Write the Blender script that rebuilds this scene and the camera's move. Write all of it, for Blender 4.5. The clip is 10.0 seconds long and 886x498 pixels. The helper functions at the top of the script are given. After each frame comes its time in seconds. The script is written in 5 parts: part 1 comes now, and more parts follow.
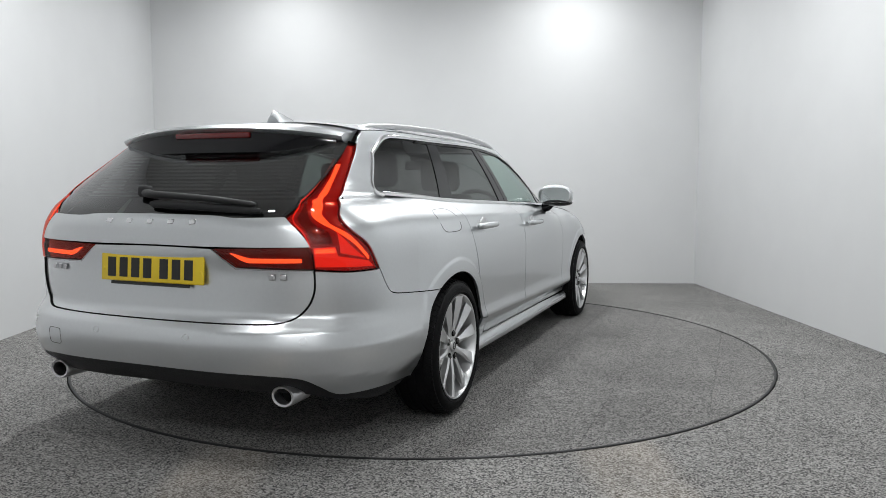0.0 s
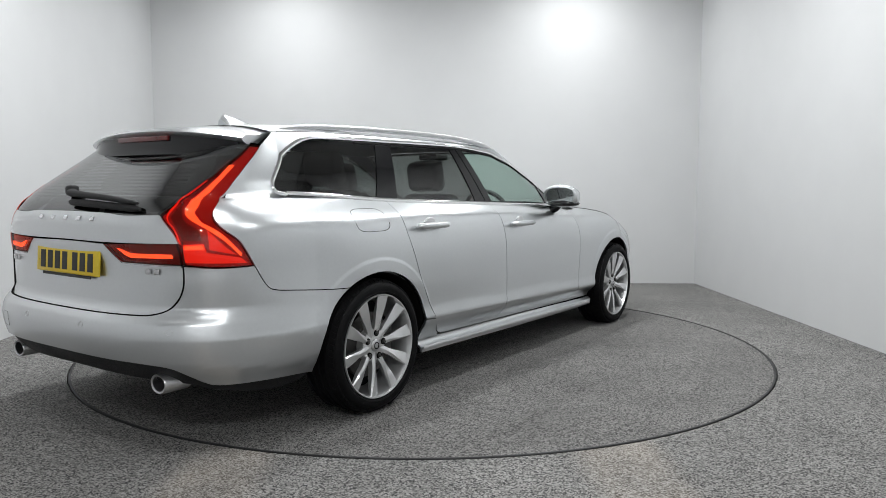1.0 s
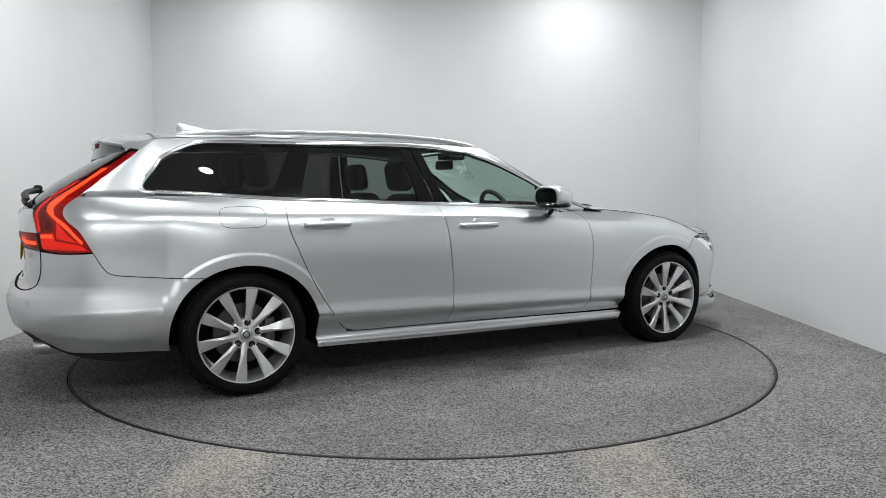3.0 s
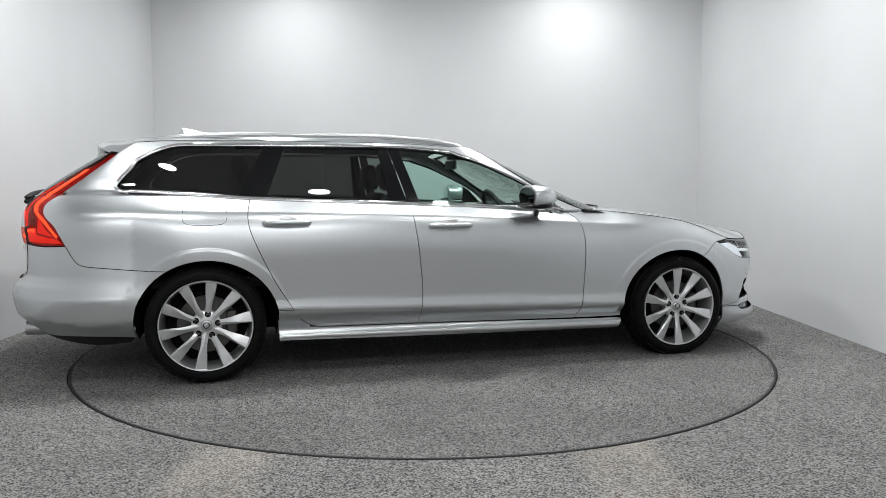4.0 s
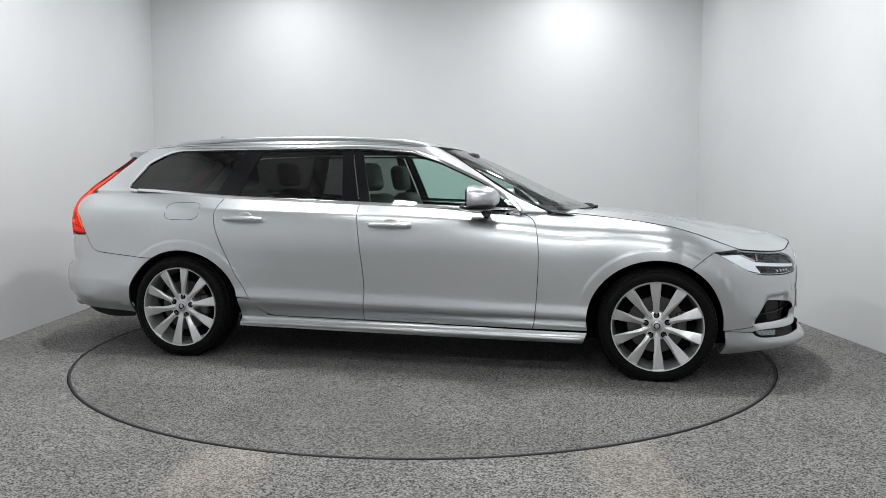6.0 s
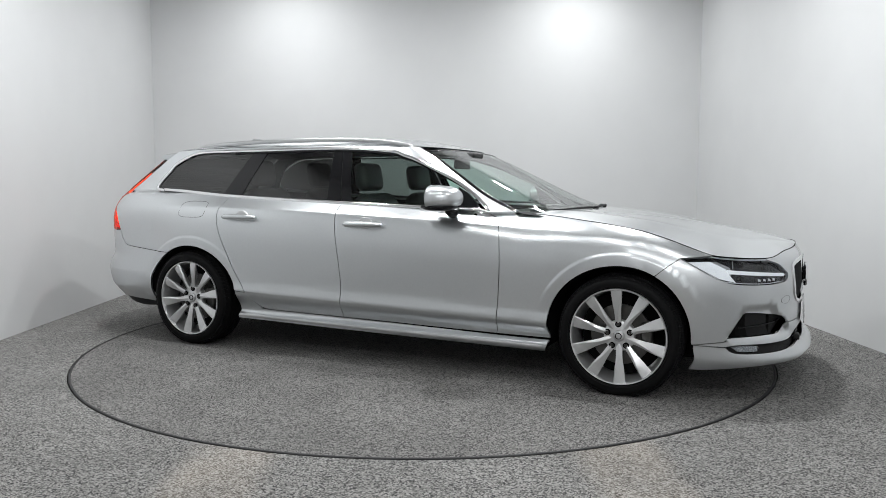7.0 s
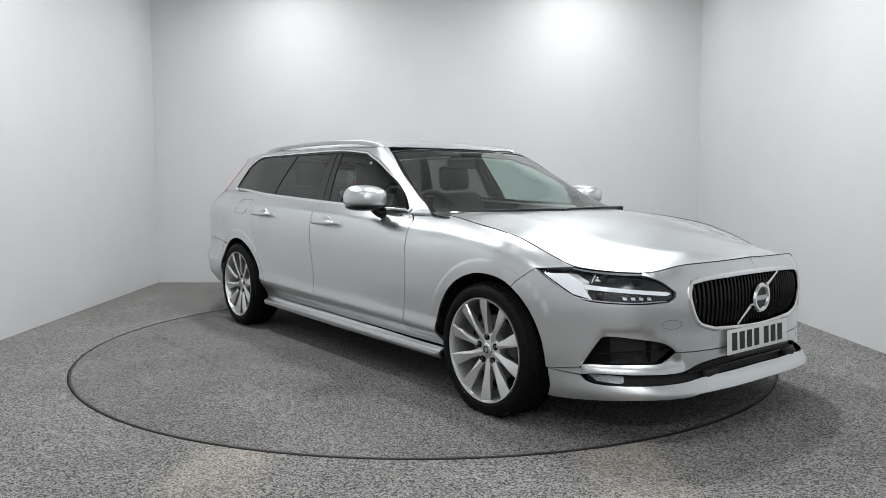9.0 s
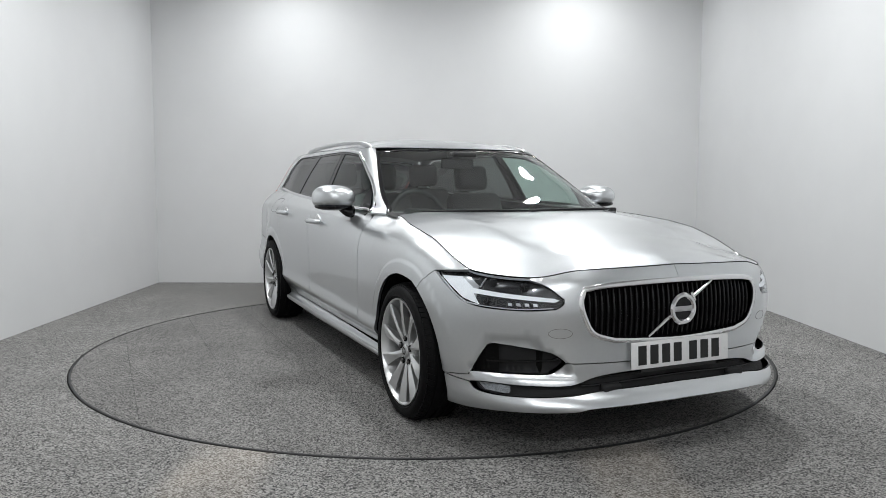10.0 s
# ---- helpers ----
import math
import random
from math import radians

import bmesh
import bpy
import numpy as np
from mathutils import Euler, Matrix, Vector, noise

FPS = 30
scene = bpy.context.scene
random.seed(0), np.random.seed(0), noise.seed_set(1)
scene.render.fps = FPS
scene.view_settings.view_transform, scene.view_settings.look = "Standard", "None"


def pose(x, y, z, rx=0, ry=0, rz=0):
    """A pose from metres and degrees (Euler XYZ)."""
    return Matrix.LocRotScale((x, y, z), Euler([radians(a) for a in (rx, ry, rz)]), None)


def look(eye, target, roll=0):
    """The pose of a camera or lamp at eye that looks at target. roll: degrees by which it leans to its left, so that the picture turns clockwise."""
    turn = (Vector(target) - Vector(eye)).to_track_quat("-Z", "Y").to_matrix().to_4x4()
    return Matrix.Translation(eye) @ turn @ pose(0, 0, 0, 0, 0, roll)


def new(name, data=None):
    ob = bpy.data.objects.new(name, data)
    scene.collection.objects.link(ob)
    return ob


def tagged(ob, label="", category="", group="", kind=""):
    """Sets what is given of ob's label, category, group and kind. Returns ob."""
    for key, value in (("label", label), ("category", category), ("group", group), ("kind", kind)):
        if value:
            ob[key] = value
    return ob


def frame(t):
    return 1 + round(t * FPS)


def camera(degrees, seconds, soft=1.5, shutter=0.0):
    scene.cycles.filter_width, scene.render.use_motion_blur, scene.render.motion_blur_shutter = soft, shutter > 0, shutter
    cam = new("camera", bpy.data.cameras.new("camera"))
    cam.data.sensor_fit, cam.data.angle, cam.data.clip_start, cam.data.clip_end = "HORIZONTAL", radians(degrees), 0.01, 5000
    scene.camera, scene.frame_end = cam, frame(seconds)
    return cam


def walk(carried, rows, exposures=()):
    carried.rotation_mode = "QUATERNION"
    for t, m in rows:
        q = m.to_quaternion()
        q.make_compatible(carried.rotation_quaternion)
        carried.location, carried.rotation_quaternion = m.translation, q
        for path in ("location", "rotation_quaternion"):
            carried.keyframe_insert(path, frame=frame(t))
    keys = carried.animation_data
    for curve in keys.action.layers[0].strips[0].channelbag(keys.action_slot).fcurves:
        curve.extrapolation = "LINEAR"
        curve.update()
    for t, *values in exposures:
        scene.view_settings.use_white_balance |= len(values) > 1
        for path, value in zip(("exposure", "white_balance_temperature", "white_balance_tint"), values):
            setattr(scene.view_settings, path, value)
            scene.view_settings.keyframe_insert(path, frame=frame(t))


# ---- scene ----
from mathutils import geometry

cam = camera(61.54, 10.0, soft=0.8)
EYE = (0.0, -5.1907, 1.1076)
VIEW = look(EYE, (EYE[0] + 0.0227, EYE[1] + 0.9960, EYE[2] - 0.0861), 0.077)
walk(cam, [(0, VIEW), (10, VIEW)], exposures=[(0, 0.0), (10, 0.0)])

# ---- light: round downlights and unseen fill lamps in the ceiling of a closed white studio ----
ROOM_X, ROOM_BACK, ROOM_FRONT, CEILING = 3.03, 3.17, -7.6, 3.45
world = bpy.data.worlds.new("studio_world")
scene.world = world
world.use_nodes = True
world.node_tree.nodes["Background"].inputs[0].default_value = (0.5, 0.5, 0.5, 1)
world.node_tree.nodes["Background"].inputs[1].default_value = 0.02
# the x = 0 lamps and the y = -6.4 pair are added fill
LAMPS = [(-1.50, 2.25, 24), (1.60, 2.25, 24), (-1.6, -0.1, 46), (0.0, -0.1, 46), (1.6, -0.1, 46), (-1.6, -2.9, 13), (0.0, -2.9, 13), (1.6, -2.9, 13), (-0.95, -6.4, 46), (0.95, -6.4, 46)]


def light_lamps():
    for x, y, power in LAMPS:
        data = bpy.data.lights.new("downlight_or_fill_lamp", "AREA")
        data.shape, data.size, data.energy, data.color = "DISK", 0.20, power, (0.965, 0.99, 1.0)
        data.spread = radians(180)
        ob = new("downlight_or_fill_lamp", data)
        ob.location = (x, y, CEILING - 0.03)


light_lamps()


# ---- materials ----
def material(name, color, rough=0.5, metal=0.0, vary=0.06, scale=40.0, bump=0.0, bump_scale=300.0, coat=0.0, rough_vary=0.08, **more):
    """A surface with two scales of variation in colour, gloss and relief."""
    m = bpy.data.materials.new(name)
    m.use_nodes = True
    n, l = m.node_tree.nodes, m.node_tree.links
    b = n["Principled BSDF"]
    b.inputs["Metallic"].default_value = metal
    b.inputs["Coat Weight"].default_value = coat
    b.inputs["Coat Roughness"].default_value = 0.025
    for key, value in more.items():
        b.inputs[key.replace("_", " ")].default_value = value
    co = n.new("ShaderNodeTexCoord")
    big, small = n.new("ShaderNodeTexNoise"), n.new("ShaderNodeTexNoise")
    big.inputs["Scale"].default_value, small.inputs["Scale"].default_value = scale * 0.08, scale
    big.inputs["Detail"].default_value = small.inputs["Detail"].default_value = 3
    add = n.new("ShaderNodeMath")
    l.new(co.outputs["Object"], big.inputs["Vector"]), l.new(co.outputs["Object"], small.inputs["Vector"])
    l.new(big.outputs["Fac"], add.inputs[0]), l.new(small.outputs["Fac"], add.inputs[1])
    ramp = n.new("ShaderNodeMapRange")
    ramp.inputs["From Min"].default_value, ramp.inputs["From Max"].default_value = 0.7, 1.3
    ramp.inputs["To Min"].default_value, ramp.inputs["To Max"].default_value = 1 - vary, 1 + vary
    l.new(add.outputs[0], ramp.inputs["Value"])
    mul = n.new("ShaderNodeVectorMath")
    mul.operation = "SCALE"
    mul.inputs[0].default_value = color
    l.new(ramp.outputs[0], mul.inputs["Scale"])
    l.new(mul.outputs[0], b.inputs["Base Color"])
    rr = n.new("ShaderNodeMapRange")
    rr.inputs["From Min"].default_value, rr.inputs["From Max"].default_value = 0.3, 0.7
    rr.inputs["To Min"].default_value, rr.inputs["To Max"].default_value = max(rough * (1 - rough_vary), 0), min(rough * (1 + rough_vary), 1)
    l.new(big.outputs["Fac"], rr.inputs["Value"])
    l.new(rr.outputs[0], b.inputs["Roughness"])
    if bump:
        fine, bn = n.new("ShaderNodeTexNoise"), n.new("ShaderNodeBump")
        fine.inputs["Scale"].default_value, fine.inputs["Detail"].default_value = bump_scale, 2
        l.new(co.outputs["Object"], fine.inputs["Vector"])
        bn.inputs["Strength"].default_value, bn.inputs["Distance"].default_value = bump, 0.002
        l.new(fine.outputs["Fac"], bn.inputs["Height"])
        l.new(bn.outputs[0], b.inputs["Normal"])
    return m


def glass(name, tint, ior=1.5, cap=1.0):
    """A thin tinted pane: tinted see-through with a mirror gloss."""
    m = bpy.data.materials.new(name)
    m.use_nodes = True
    n, l = m.node_tree.nodes, m.node_tree.links
    n.remove(n["Principled BSDF"])
    clear, gloss, mix, face = (n.new("ShaderNode" + k) for k in ("BsdfTransparent", "BsdfGlossy", "MixShader", "LayerWeight"))
    low = ((ior - 1) / (ior + 1))**2
    power, gain = n.new("ShaderNodeMath"), n.new("ShaderNodeMath")
    power.operation, gain.operation = "POWER", "MULTIPLY_ADD"
    power.inputs[1].default_value, gain.inputs[1].default_value, gain.inputs[2].default_value = 5.0, cap - low, low
    clear.inputs["Color"].default_value = (*tint, 1)
    gloss.inputs["Roughness"].default_value = 0.015
    face.inputs["Blend"].default_value = 0.5
    l.new(face.outputs["Facing"], power.inputs[0]), l.new(power.outputs[0], gain.inputs[0])
    l.new(gain.outputs[0], mix.inputs[0]), l.new(clear.outputs[0], mix.inputs[1]), l.new(gloss.outputs[0], mix.inputs[2])
    l.new(mix.outputs[0], n["Material Output"].inputs["Surface"])
    return m


def glow(name, color, power, base=(0.3, 0.02, 0.02)):
    m = material(name, base, 0.2, vary=0.05)
    b = m.node_tree.nodes["Principled BSDF"]
    b.inputs["Emission Color"].default_value = (*color, 1)
    b.inputs["Emission Strength"].default_value = power
    return m


def carpet(name, dark, light, scale, beige_bands=False):
    """Looped speckled carpet: mixed light and dark yarn, with wear at a larger scale."""
    m = material(name, (0.2, 0.2, 0.2), 0.95, bump=0.12, bump_scale=scale * 1.8)
    n, l = m.node_tree.nodes, m.node_tree.links
    b = n["Principled BSDF"]
    co = n.new("ShaderNodeTexCoord")
    yarn, patch, info = n.new("ShaderNodeTexNoise"), n.new("ShaderNodeTexNoise"), n.new("ShaderNodeObjectInfo")
    yarn.inputs["Scale"].default_value, yarn.inputs["Detail"].default_value = scale, 4
    yarn.inputs["Roughness"].default_value = 0.75
    patch.inputs["Scale"].default_value, patch.inputs["Detail"].default_value = 1.6, 5
    ramp = n.new("ShaderNodeValToRGB")
    ramp.color_ramp.elements[0].position, ramp.color_ramp.elements[1].position = 0.22, 0.78
    ramp.color_ramp.elements[0].color, ramp.color_ramp.elements[1].color = (*dark, 1), (*light, 1)
    wear = n.new("ShaderNodeMapRange")
    wear.inputs["From Min"].default_value, wear.inputs["From Max"].default_value = 0.3, 0.7
    wear.inputs["To Min"].default_value, wear.inputs["To Max"].default_value = 0.84, 1.14
    lot = n.new("ShaderNodeMapRange")
    lot.inputs["To Min"].default_value, lot.inputs["To Max"].default_value = 0.95, 1.05
    both = n.new("ShaderNodeMath")
    both.operation = "MULTIPLY"
    out = n.new("ShaderNodeVectorMath")
    out.operation = "SCALE"
    l.new(co.outputs["Object"], yarn.inputs["Vector"]), l.new(co.outputs["Object"], patch.inputs["Vector"])
    loops, split, blend = n.new("ShaderNodeTexVoronoi"), n.new("ShaderNodeSeparateColor"), n.new("ShaderNodeMix")
    loops.inputs["Scale"].default_value, blend.inputs["Factor"].default_value = scale * 1.15, 0.35
    l.new(co.outputs["Object"], loops.inputs["Vector"]), l.new(loops.outputs["Color"], split.inputs[0])
    l.new(split.outputs[0], blend.inputs["A"]), l.new(yarn.outputs["Fac"], blend.inputs["B"])
    l.new(blend.outputs["Result"], ramp.inputs[0]), l.new(patch.outputs["Fac"], wear.inputs["Value"])
    l.new(info.outputs["Random"], lot.inputs["Value"])
    l.new(wear.outputs[0], both.inputs[0]), l.new(lot.outputs[0], both.inputs[1])
    l.new(ramp.outputs[0], out.inputs[0]), l.new(both.outputs[0], out.inputs["Scale"])
    l.new(out.outputs[0], b.inputs["Base Color"])
    if beige_bands:
        # adds mottled beige along two lines on the floor in front of the turntable
        sep, mottle, tint = n.new("ShaderNodeSeparateXYZ"), n.new("ShaderNodeTexNoise"), n.new("ShaderNodeMix")
        mottle.inputs["Scale"].default_value, mottle.inputs["Detail"].default_value = 3.0, 4
        l.new(co.outputs["Object"], sep.inputs[0]), l.new(co.outputs["Object"], mottle.inputs["Vector"])
        side, band, ahead, amount, soft = (n.new("ShaderNodeMath") for _ in range(5))
        side.operation, band.operation, ahead.operation, amount.operation, soft.operation = "ABSOLUTE", "SUBTRACT", "LESS_THAN", "MULTIPLY", "MULTIPLY"
        l.new(sep.outputs["X"], side.inputs[0]), l.new(side.outputs[0], band.inputs[0])
        band.inputs[1].default_value = 0.80
        away, ramp2 = n.new("ShaderNodeMath"), n.new("ShaderNodeMapRange")
        away.operation, ramp2.interpolation_type = "ABSOLUTE", "SMOOTHSTEP"
        l.new(band.outputs[0], away.inputs[0]), l.new(away.outputs[0], ramp2.inputs["Value"])
        ramp2.inputs["From Min"].default_value, ramp2.inputs["From Max"].default_value = 0.10, 0.24
        ramp2.inputs["To Min"].default_value, ramp2.inputs["To Max"].default_value = 1.0, 0.0
        l.new(sep.outputs["Y"], ahead.inputs[0])
        ahead.inputs[1].default_value = -1.5
        l.new(ramp2.outputs[0], amount.inputs[0]), l.new(ahead.outputs[0], amount.inputs[1])
        l.new(amount.outputs[0], soft.inputs[0]), l.new(mottle.outputs["Fac"], soft.inputs[1])
        tint.data_type, tint.blend_type = "RGBA", "ADD"
        l.new(soft.outputs[0], tint.inputs["Factor"])
        l.new(out.outputs[0], tint.inputs["A"])
        tint.inputs["B"].default_value = (0.16, 0.13, 0.10, 1)
        l.new(tint.outputs["Result"], b.inputs["Base Color"])
    return m


M_WALL = material("white_wall_paint", (0.64, 0.645, 0.65), 0.55, vary=0.02, scale=3, bump=0.08, bump_scale=120)
M_CEIL = material("white_ceiling_paint", (0.48, 0.48, 0.478), 0.8, vary=0.02, scale=3)
M_PALEWALL = material("pale_grey_wall_paint", (0.70, 0.70, 0.705), 0.7, vary=0.03, scale=3)
M_FLOOR = carpet("grey_speckled_carpet", (0.016, 0.016, 0.017), (0.345, 0.336, 0.323), 150, True)
M_DISC = carpet("grey_turntable_carpet", (0.020, 0.0198, 0.0195), (0.285, 0.277, 0.267), 150)
M_EDGE = material("black_rubber_edge", (0.015, 0.015, 0.016), 0.6)
M_PAINT = material("silver_metallic_paint", (0.67, 0.69, 0.705), 0.32, 0.95, vary=0.02, scale=900, coat=1.0, rough_vary=0.03)
M_SHELL = material("black_inner_shell", (0.006, 0.006, 0.006), 0.9, Specular_IOR_Level=0.1)
M_PLASTIC = material("black_grained_plastic", (0.018, 0.018, 0.019), 0.55, bump=0.3, bump_scale=900, Specular_IOR_Level=0.25)
M_PIANO = material("gloss_black_trim", (0.006, 0.006, 0.007), 0.12, vary=0.02, Specular_IOR_Level=0.35)
M_CHROME = material("polished_chrome", (0.86, 0.86, 0.87), 0.12, 1.0, vary=0.02)
M_MIRROR = material("mirror_glass", (0.55, 0.60, 0.60), 0.02, 1.0, vary=0.01)
M_SATIN = material("satin_aluminium", (0.60, 0.60, 0.61), 0.34, 1.0, vary=0.03)
M_ALLOY = material("silver_alloy", (0.72, 0.725, 0.73), 0.32, 0.80, vary=0.03, coat=0.7)
M_TYRE = material("tyre_rubber", (0.005, 0.005, 0.0055), 0.6, vary=0.15, bump=0.3, bump_scale=500, Specular_IOR_Level=0.12)
M_IRON = material("brake_iron", (0.10, 0.097, 0.093), 0.45, 0.9, vary=0.15)
M_GLASS = glass("clear_green_glass", (0.68, 0.84, 0.78), 1.6)
M_SCREEN = glass("windscreen_glass", (0.72, 0.79, 0.76), 2.4)
M_TINT = glass("dark_privacy_glass", (0.22, 0.23, 0.225), 1.75)
M_TINT2 = glass("darkest_privacy_glass", (0.10, 0.102, 0.10), 1.85)
M_REARGLASS = glass("dark_rear_glass", (0.16, 0.165, 0.165), 2.5)
M_LENS = glass("clear_lamp_lens", (0.90, 0.92, 0.94))
M_REDLENS = glass("red_lamp_lens", (0.95, 0.34, 0.26), 1.5, 0.3)
M_REDBASE = glow("dim_red_lamp_body", (1.0, 0.02, 0.015), 0.05, (0.24, 0.008, 0.008))
M_REDDARK = material("unlit_dark_red_lens", (0.10, 0.004, 0.004), 0.15, coat=0.6)
M_REDGLOW = glow("lit_red_light_guide", (1.0, 0.20, 0.06), 1.7)
M_REDSOFT = glow("lit_red_reflector", (1.0, 0.05, 0.02), 0.62)
M_DRL = glow("lit_white_light_guide", (0.95, 0.98, 1.0), 0.30, (0.8, 0.82, 0.84))
M_FOG = material("grey_fog_lamp_reflector", (0.35, 0.36, 0.37), 0.2, 0.8)
M_LAMPBLACK = material("black_lamp_housing", (0.02, 0.02, 0.022), 0.2)
M_FABRIC = material("charcoal_leather", (0.035, 0.034, 0.034), 0.5, vary=0.1, bump=0.3, bump_scale=400)
M_DASH = material("charcoal_dashboard", (0.025, 0.025, 0.026), 0.6, bump=0.3, bump_scale=600)
M_HEADLINE = material("grey_headlining", (0.30, 0.30, 0.29), 0.9)
M_YELLOW = material("yellow_reflective_plate", (0.72, 0.52, 0.02), 0.4, vary=0.03)
M_WHITEPLATE = material("white_reflective_plate", (0.80, 0.80, 0.80), 0.4, vary=0.02)
M_INK = material("black_plate_characters", (0.012, 0.012, 0.012), 0.5)
M_LAMPGLOW = glow("lit_downlight_or_fill_diffuser", (1.0, 0.98, 0.95), 12.0, (0.8, 0.8, 0.8))


# ---- building helpers ----
def part(name, bm, mat, parent, label="", smooth=None):
    """Links a bmesh (or a mesh) as one object under a thing or a part."""
    if isinstance(bm, bpy.types.Mesh):
        me = bm
    else:
        bmesh.ops.recalc_face_normals(bm, faces=bm.faces)
        me = bpy.data.meshes.new(name)
        bm.to_mesh(me)
        bm.free()
        if smooth is not None:
            me.shade_smooth()
            me.set_sharp_from_angle(angle=radians(smooth))
    if not me.materials:
        me.materials.append(mat)
    ob = new(name, me)
    ob.parent = parent
    return tagged(ob, label)


def box(bm, lo, hi, bevel=0.0, m=None):
    """A bevelled block between two corners."""
    size = [b - a for a, b in zip(lo, hi)]
    mid = [(a + b) / 2 for a, b in zip(lo, hi)]
    made = bmesh.ops.create_cube(bm, size=1, matrix=(m or Matrix()) @ Matrix.Translation(mid) @ Matrix.Diagonal((*size, 1)))
    if bevel:
        edges = list({e for v in made["verts"] for e in v.link_edges})
        bmesh.ops.bevel(bm, geom=edges, offset=bevel, segments=3, affect="EDGES", profile=0.5)
    return bm


def lathe(profile, n=64, axis="y", closed=False):
    """A body of revolution from (radius, height) points, about the y or z axis."""
    verts, faces = [], []
    k = len(profile)
    for i in range(n):
        a = 2 * math.pi * i / n
        for r, h in profile:
            verts.append((r * math.cos(a), h, r * math.sin(a)) if axis == "y" else (r * math.cos(a), r * math.sin(a), h))
    for i in range(n):
        j = (i + 1) % n
        for q in range(k if closed else k - 1):
            w = (q + 1) % k
            faces.append((i * k + q, i * k + w, j * k + w, j * k + q))
    bm = bmesh.new()
    vs = [bm.verts.new(v) for v in verts]
    for f in faces:
        bm.faces.new([vs[i] for i in f])
    bmesh.ops.remove_doubles(bm, verts=bm.verts, dist=1e-6)
    return bm


def tube(points, radius, sides=10, flat=1.0, up=(0, 0, 1)):
    """A round or flattened bar along a smooth line of points, with rounded ends."""
    bm = bmesh.new()
    pts = [Vector(q) for q in points]
    rings = []
    for i, q in enumerate(pts):
        d = (pts[min(i + 1, len(pts) - 1)] - pts[max(i - 1, 0)]).normalized()
        s = d.cross(Vector(up)).normalized()
        u = s.cross(d)
        k = 0.55 if i in (0, len(pts) - 1) else 1.0
        r = radius(i / (len(pts) - 1)) if callable(radius) else radius
        rings.append([bm.verts.new(q + s * math.cos(a) * r * k + u * math.sin(a) * r * k * flat)
                      for a in [2 * math.pi * j / sides for j in range(sides)]])
    for a, b in zip(rings, rings[1:]):
        for j in range(sides):
            bm.faces.new((a[j], a[(j + 1) % sides], b[(j + 1) % sides], b[j]))
    bm.faces.new(rings[0])
    bm.faces.new(rings[-1][::-1])
    return bm


def spline(points, per=6):
    """A Catmull-Rom line through the points."""
    pts = [np.array(q, float) for q in points]
    ext = [2 * pts[0] - pts[1]] + pts + [2 * pts[-1] - pts[-2]]
    out = []
    for i in range(1, len(ext) - 2):
        a, b, c, d = ext[i - 1:i + 3]
        for j in range(per):
            t = j / per
            out.append(0.5 * (2 * b + (c - a) * t + (2 * a - 5 * b + 4 * c - d) * t * t + (3 * b - a - 3 * c + d) * t**3))
    return out + [pts[-1]]


def outline(*runs):
    """A closed outline out of runs of points, each run smooth in itself, corners where they meet."""
    out = []
    for run in runs:
        for q in (spline(run) if len(run) > 2 else [np.array(q, float) for q in run]):
            if not out or np.hypot(*(q - out[-1])) > 0.0025:
                out.append(q)
    if np.hypot(*(out[0] - out[-1])) < 0.0025:
        out.pop()
    return out


def inset(poly, gap):
    """The outline drawn in by a gap."""
    area = sum(a[0] * b[1] - b[0] * a[1] for a, b in zip(poly, poly[1:] + poly[:1]))
    if area < 0:
        poly = poly[::-1]
    out = []
    for i, q in enumerate(poly):
        a, b = q - poly[i - 1], poly[(i + 1) % len(poly)] - q
        a, b = a / np.hypot(*a), b / np.hypot(*b)
        nrm = np.array((-a[1] - b[1], a[0] + b[0]))
        size = np.hypot(*nrm)
        out.append(q + nrm / max(size, 0.3) * gap * min(2 / max(size, 0.7), 1.6))
    return out


def densify(poly, step):
    out = []
    for a, b in zip(poly, poly[1:] + poly[:1]):
        k = max(1, int(np.hypot(*(b - a)) / step))
        out += [a + (b - a) * i / k for i in range(k)]
    return out


def inside(pts, poly):
    x, y = pts[:, 0], pts[:, 1]
    hit = np.zeros(len(pts), bool)
    for a, b in zip(poly, poly[1:] + poly[:1]):
        if a[1] != b[1]:
            hit ^= ((a[1] > y) != (b[1] > y)) & (x < (b[0] - a[0]) * (y - a[1]) / (b[1] - a[1]) + a[0])
    return hit


def triangles(poly, step, extra=()):
    """A fine mesh of triangles that fills an outline."""
    poly = densify(poly, step * 0.9)
    edge = np.array(poly)
    lo, hi = edge.min(0), edge.max(0)
    gx, gy = np.meshgrid(np.arange(lo[0] + step / 2, hi[0], step), np.arange(lo[1] + step / 2, hi[1], step))
    gx[1::2] += step * 0.5
    pts = np.stack([gx.ravel(), gy.ravel()], 1)
    pts = pts[inside(pts, poly)]
    if len(extra):
        ex = np.array(extra)
        ex = ex[inside(ex, poly)]
        if len(ex):
            far = np.min(np.hypot(pts[:, None, 0] - ex[None, :, 0], pts[:, None, 1] - ex[None, :, 1]), axis=1)
            pts = np.concatenate([pts[far > step * 0.45], ex])
    if len(pts):
        near = np.min(np.hypot(pts[:, None, 0] - edge[None, :, 0], pts[:, None, 1] - edge[None, :, 1]), axis=1)
        pts = pts[near > step * 0.3]
    n = len(poly)
    cdt = geometry.delaunay_2d_cdt([Vector(q) for q in poly] + [Vector(q) for q in pts], [(i, (i + 1) % n) for i in range(n)], [], 1, 1e-6)
    return [np.array(v) for v in cdt[0]], [tuple(f) for f in cdt[2]], n


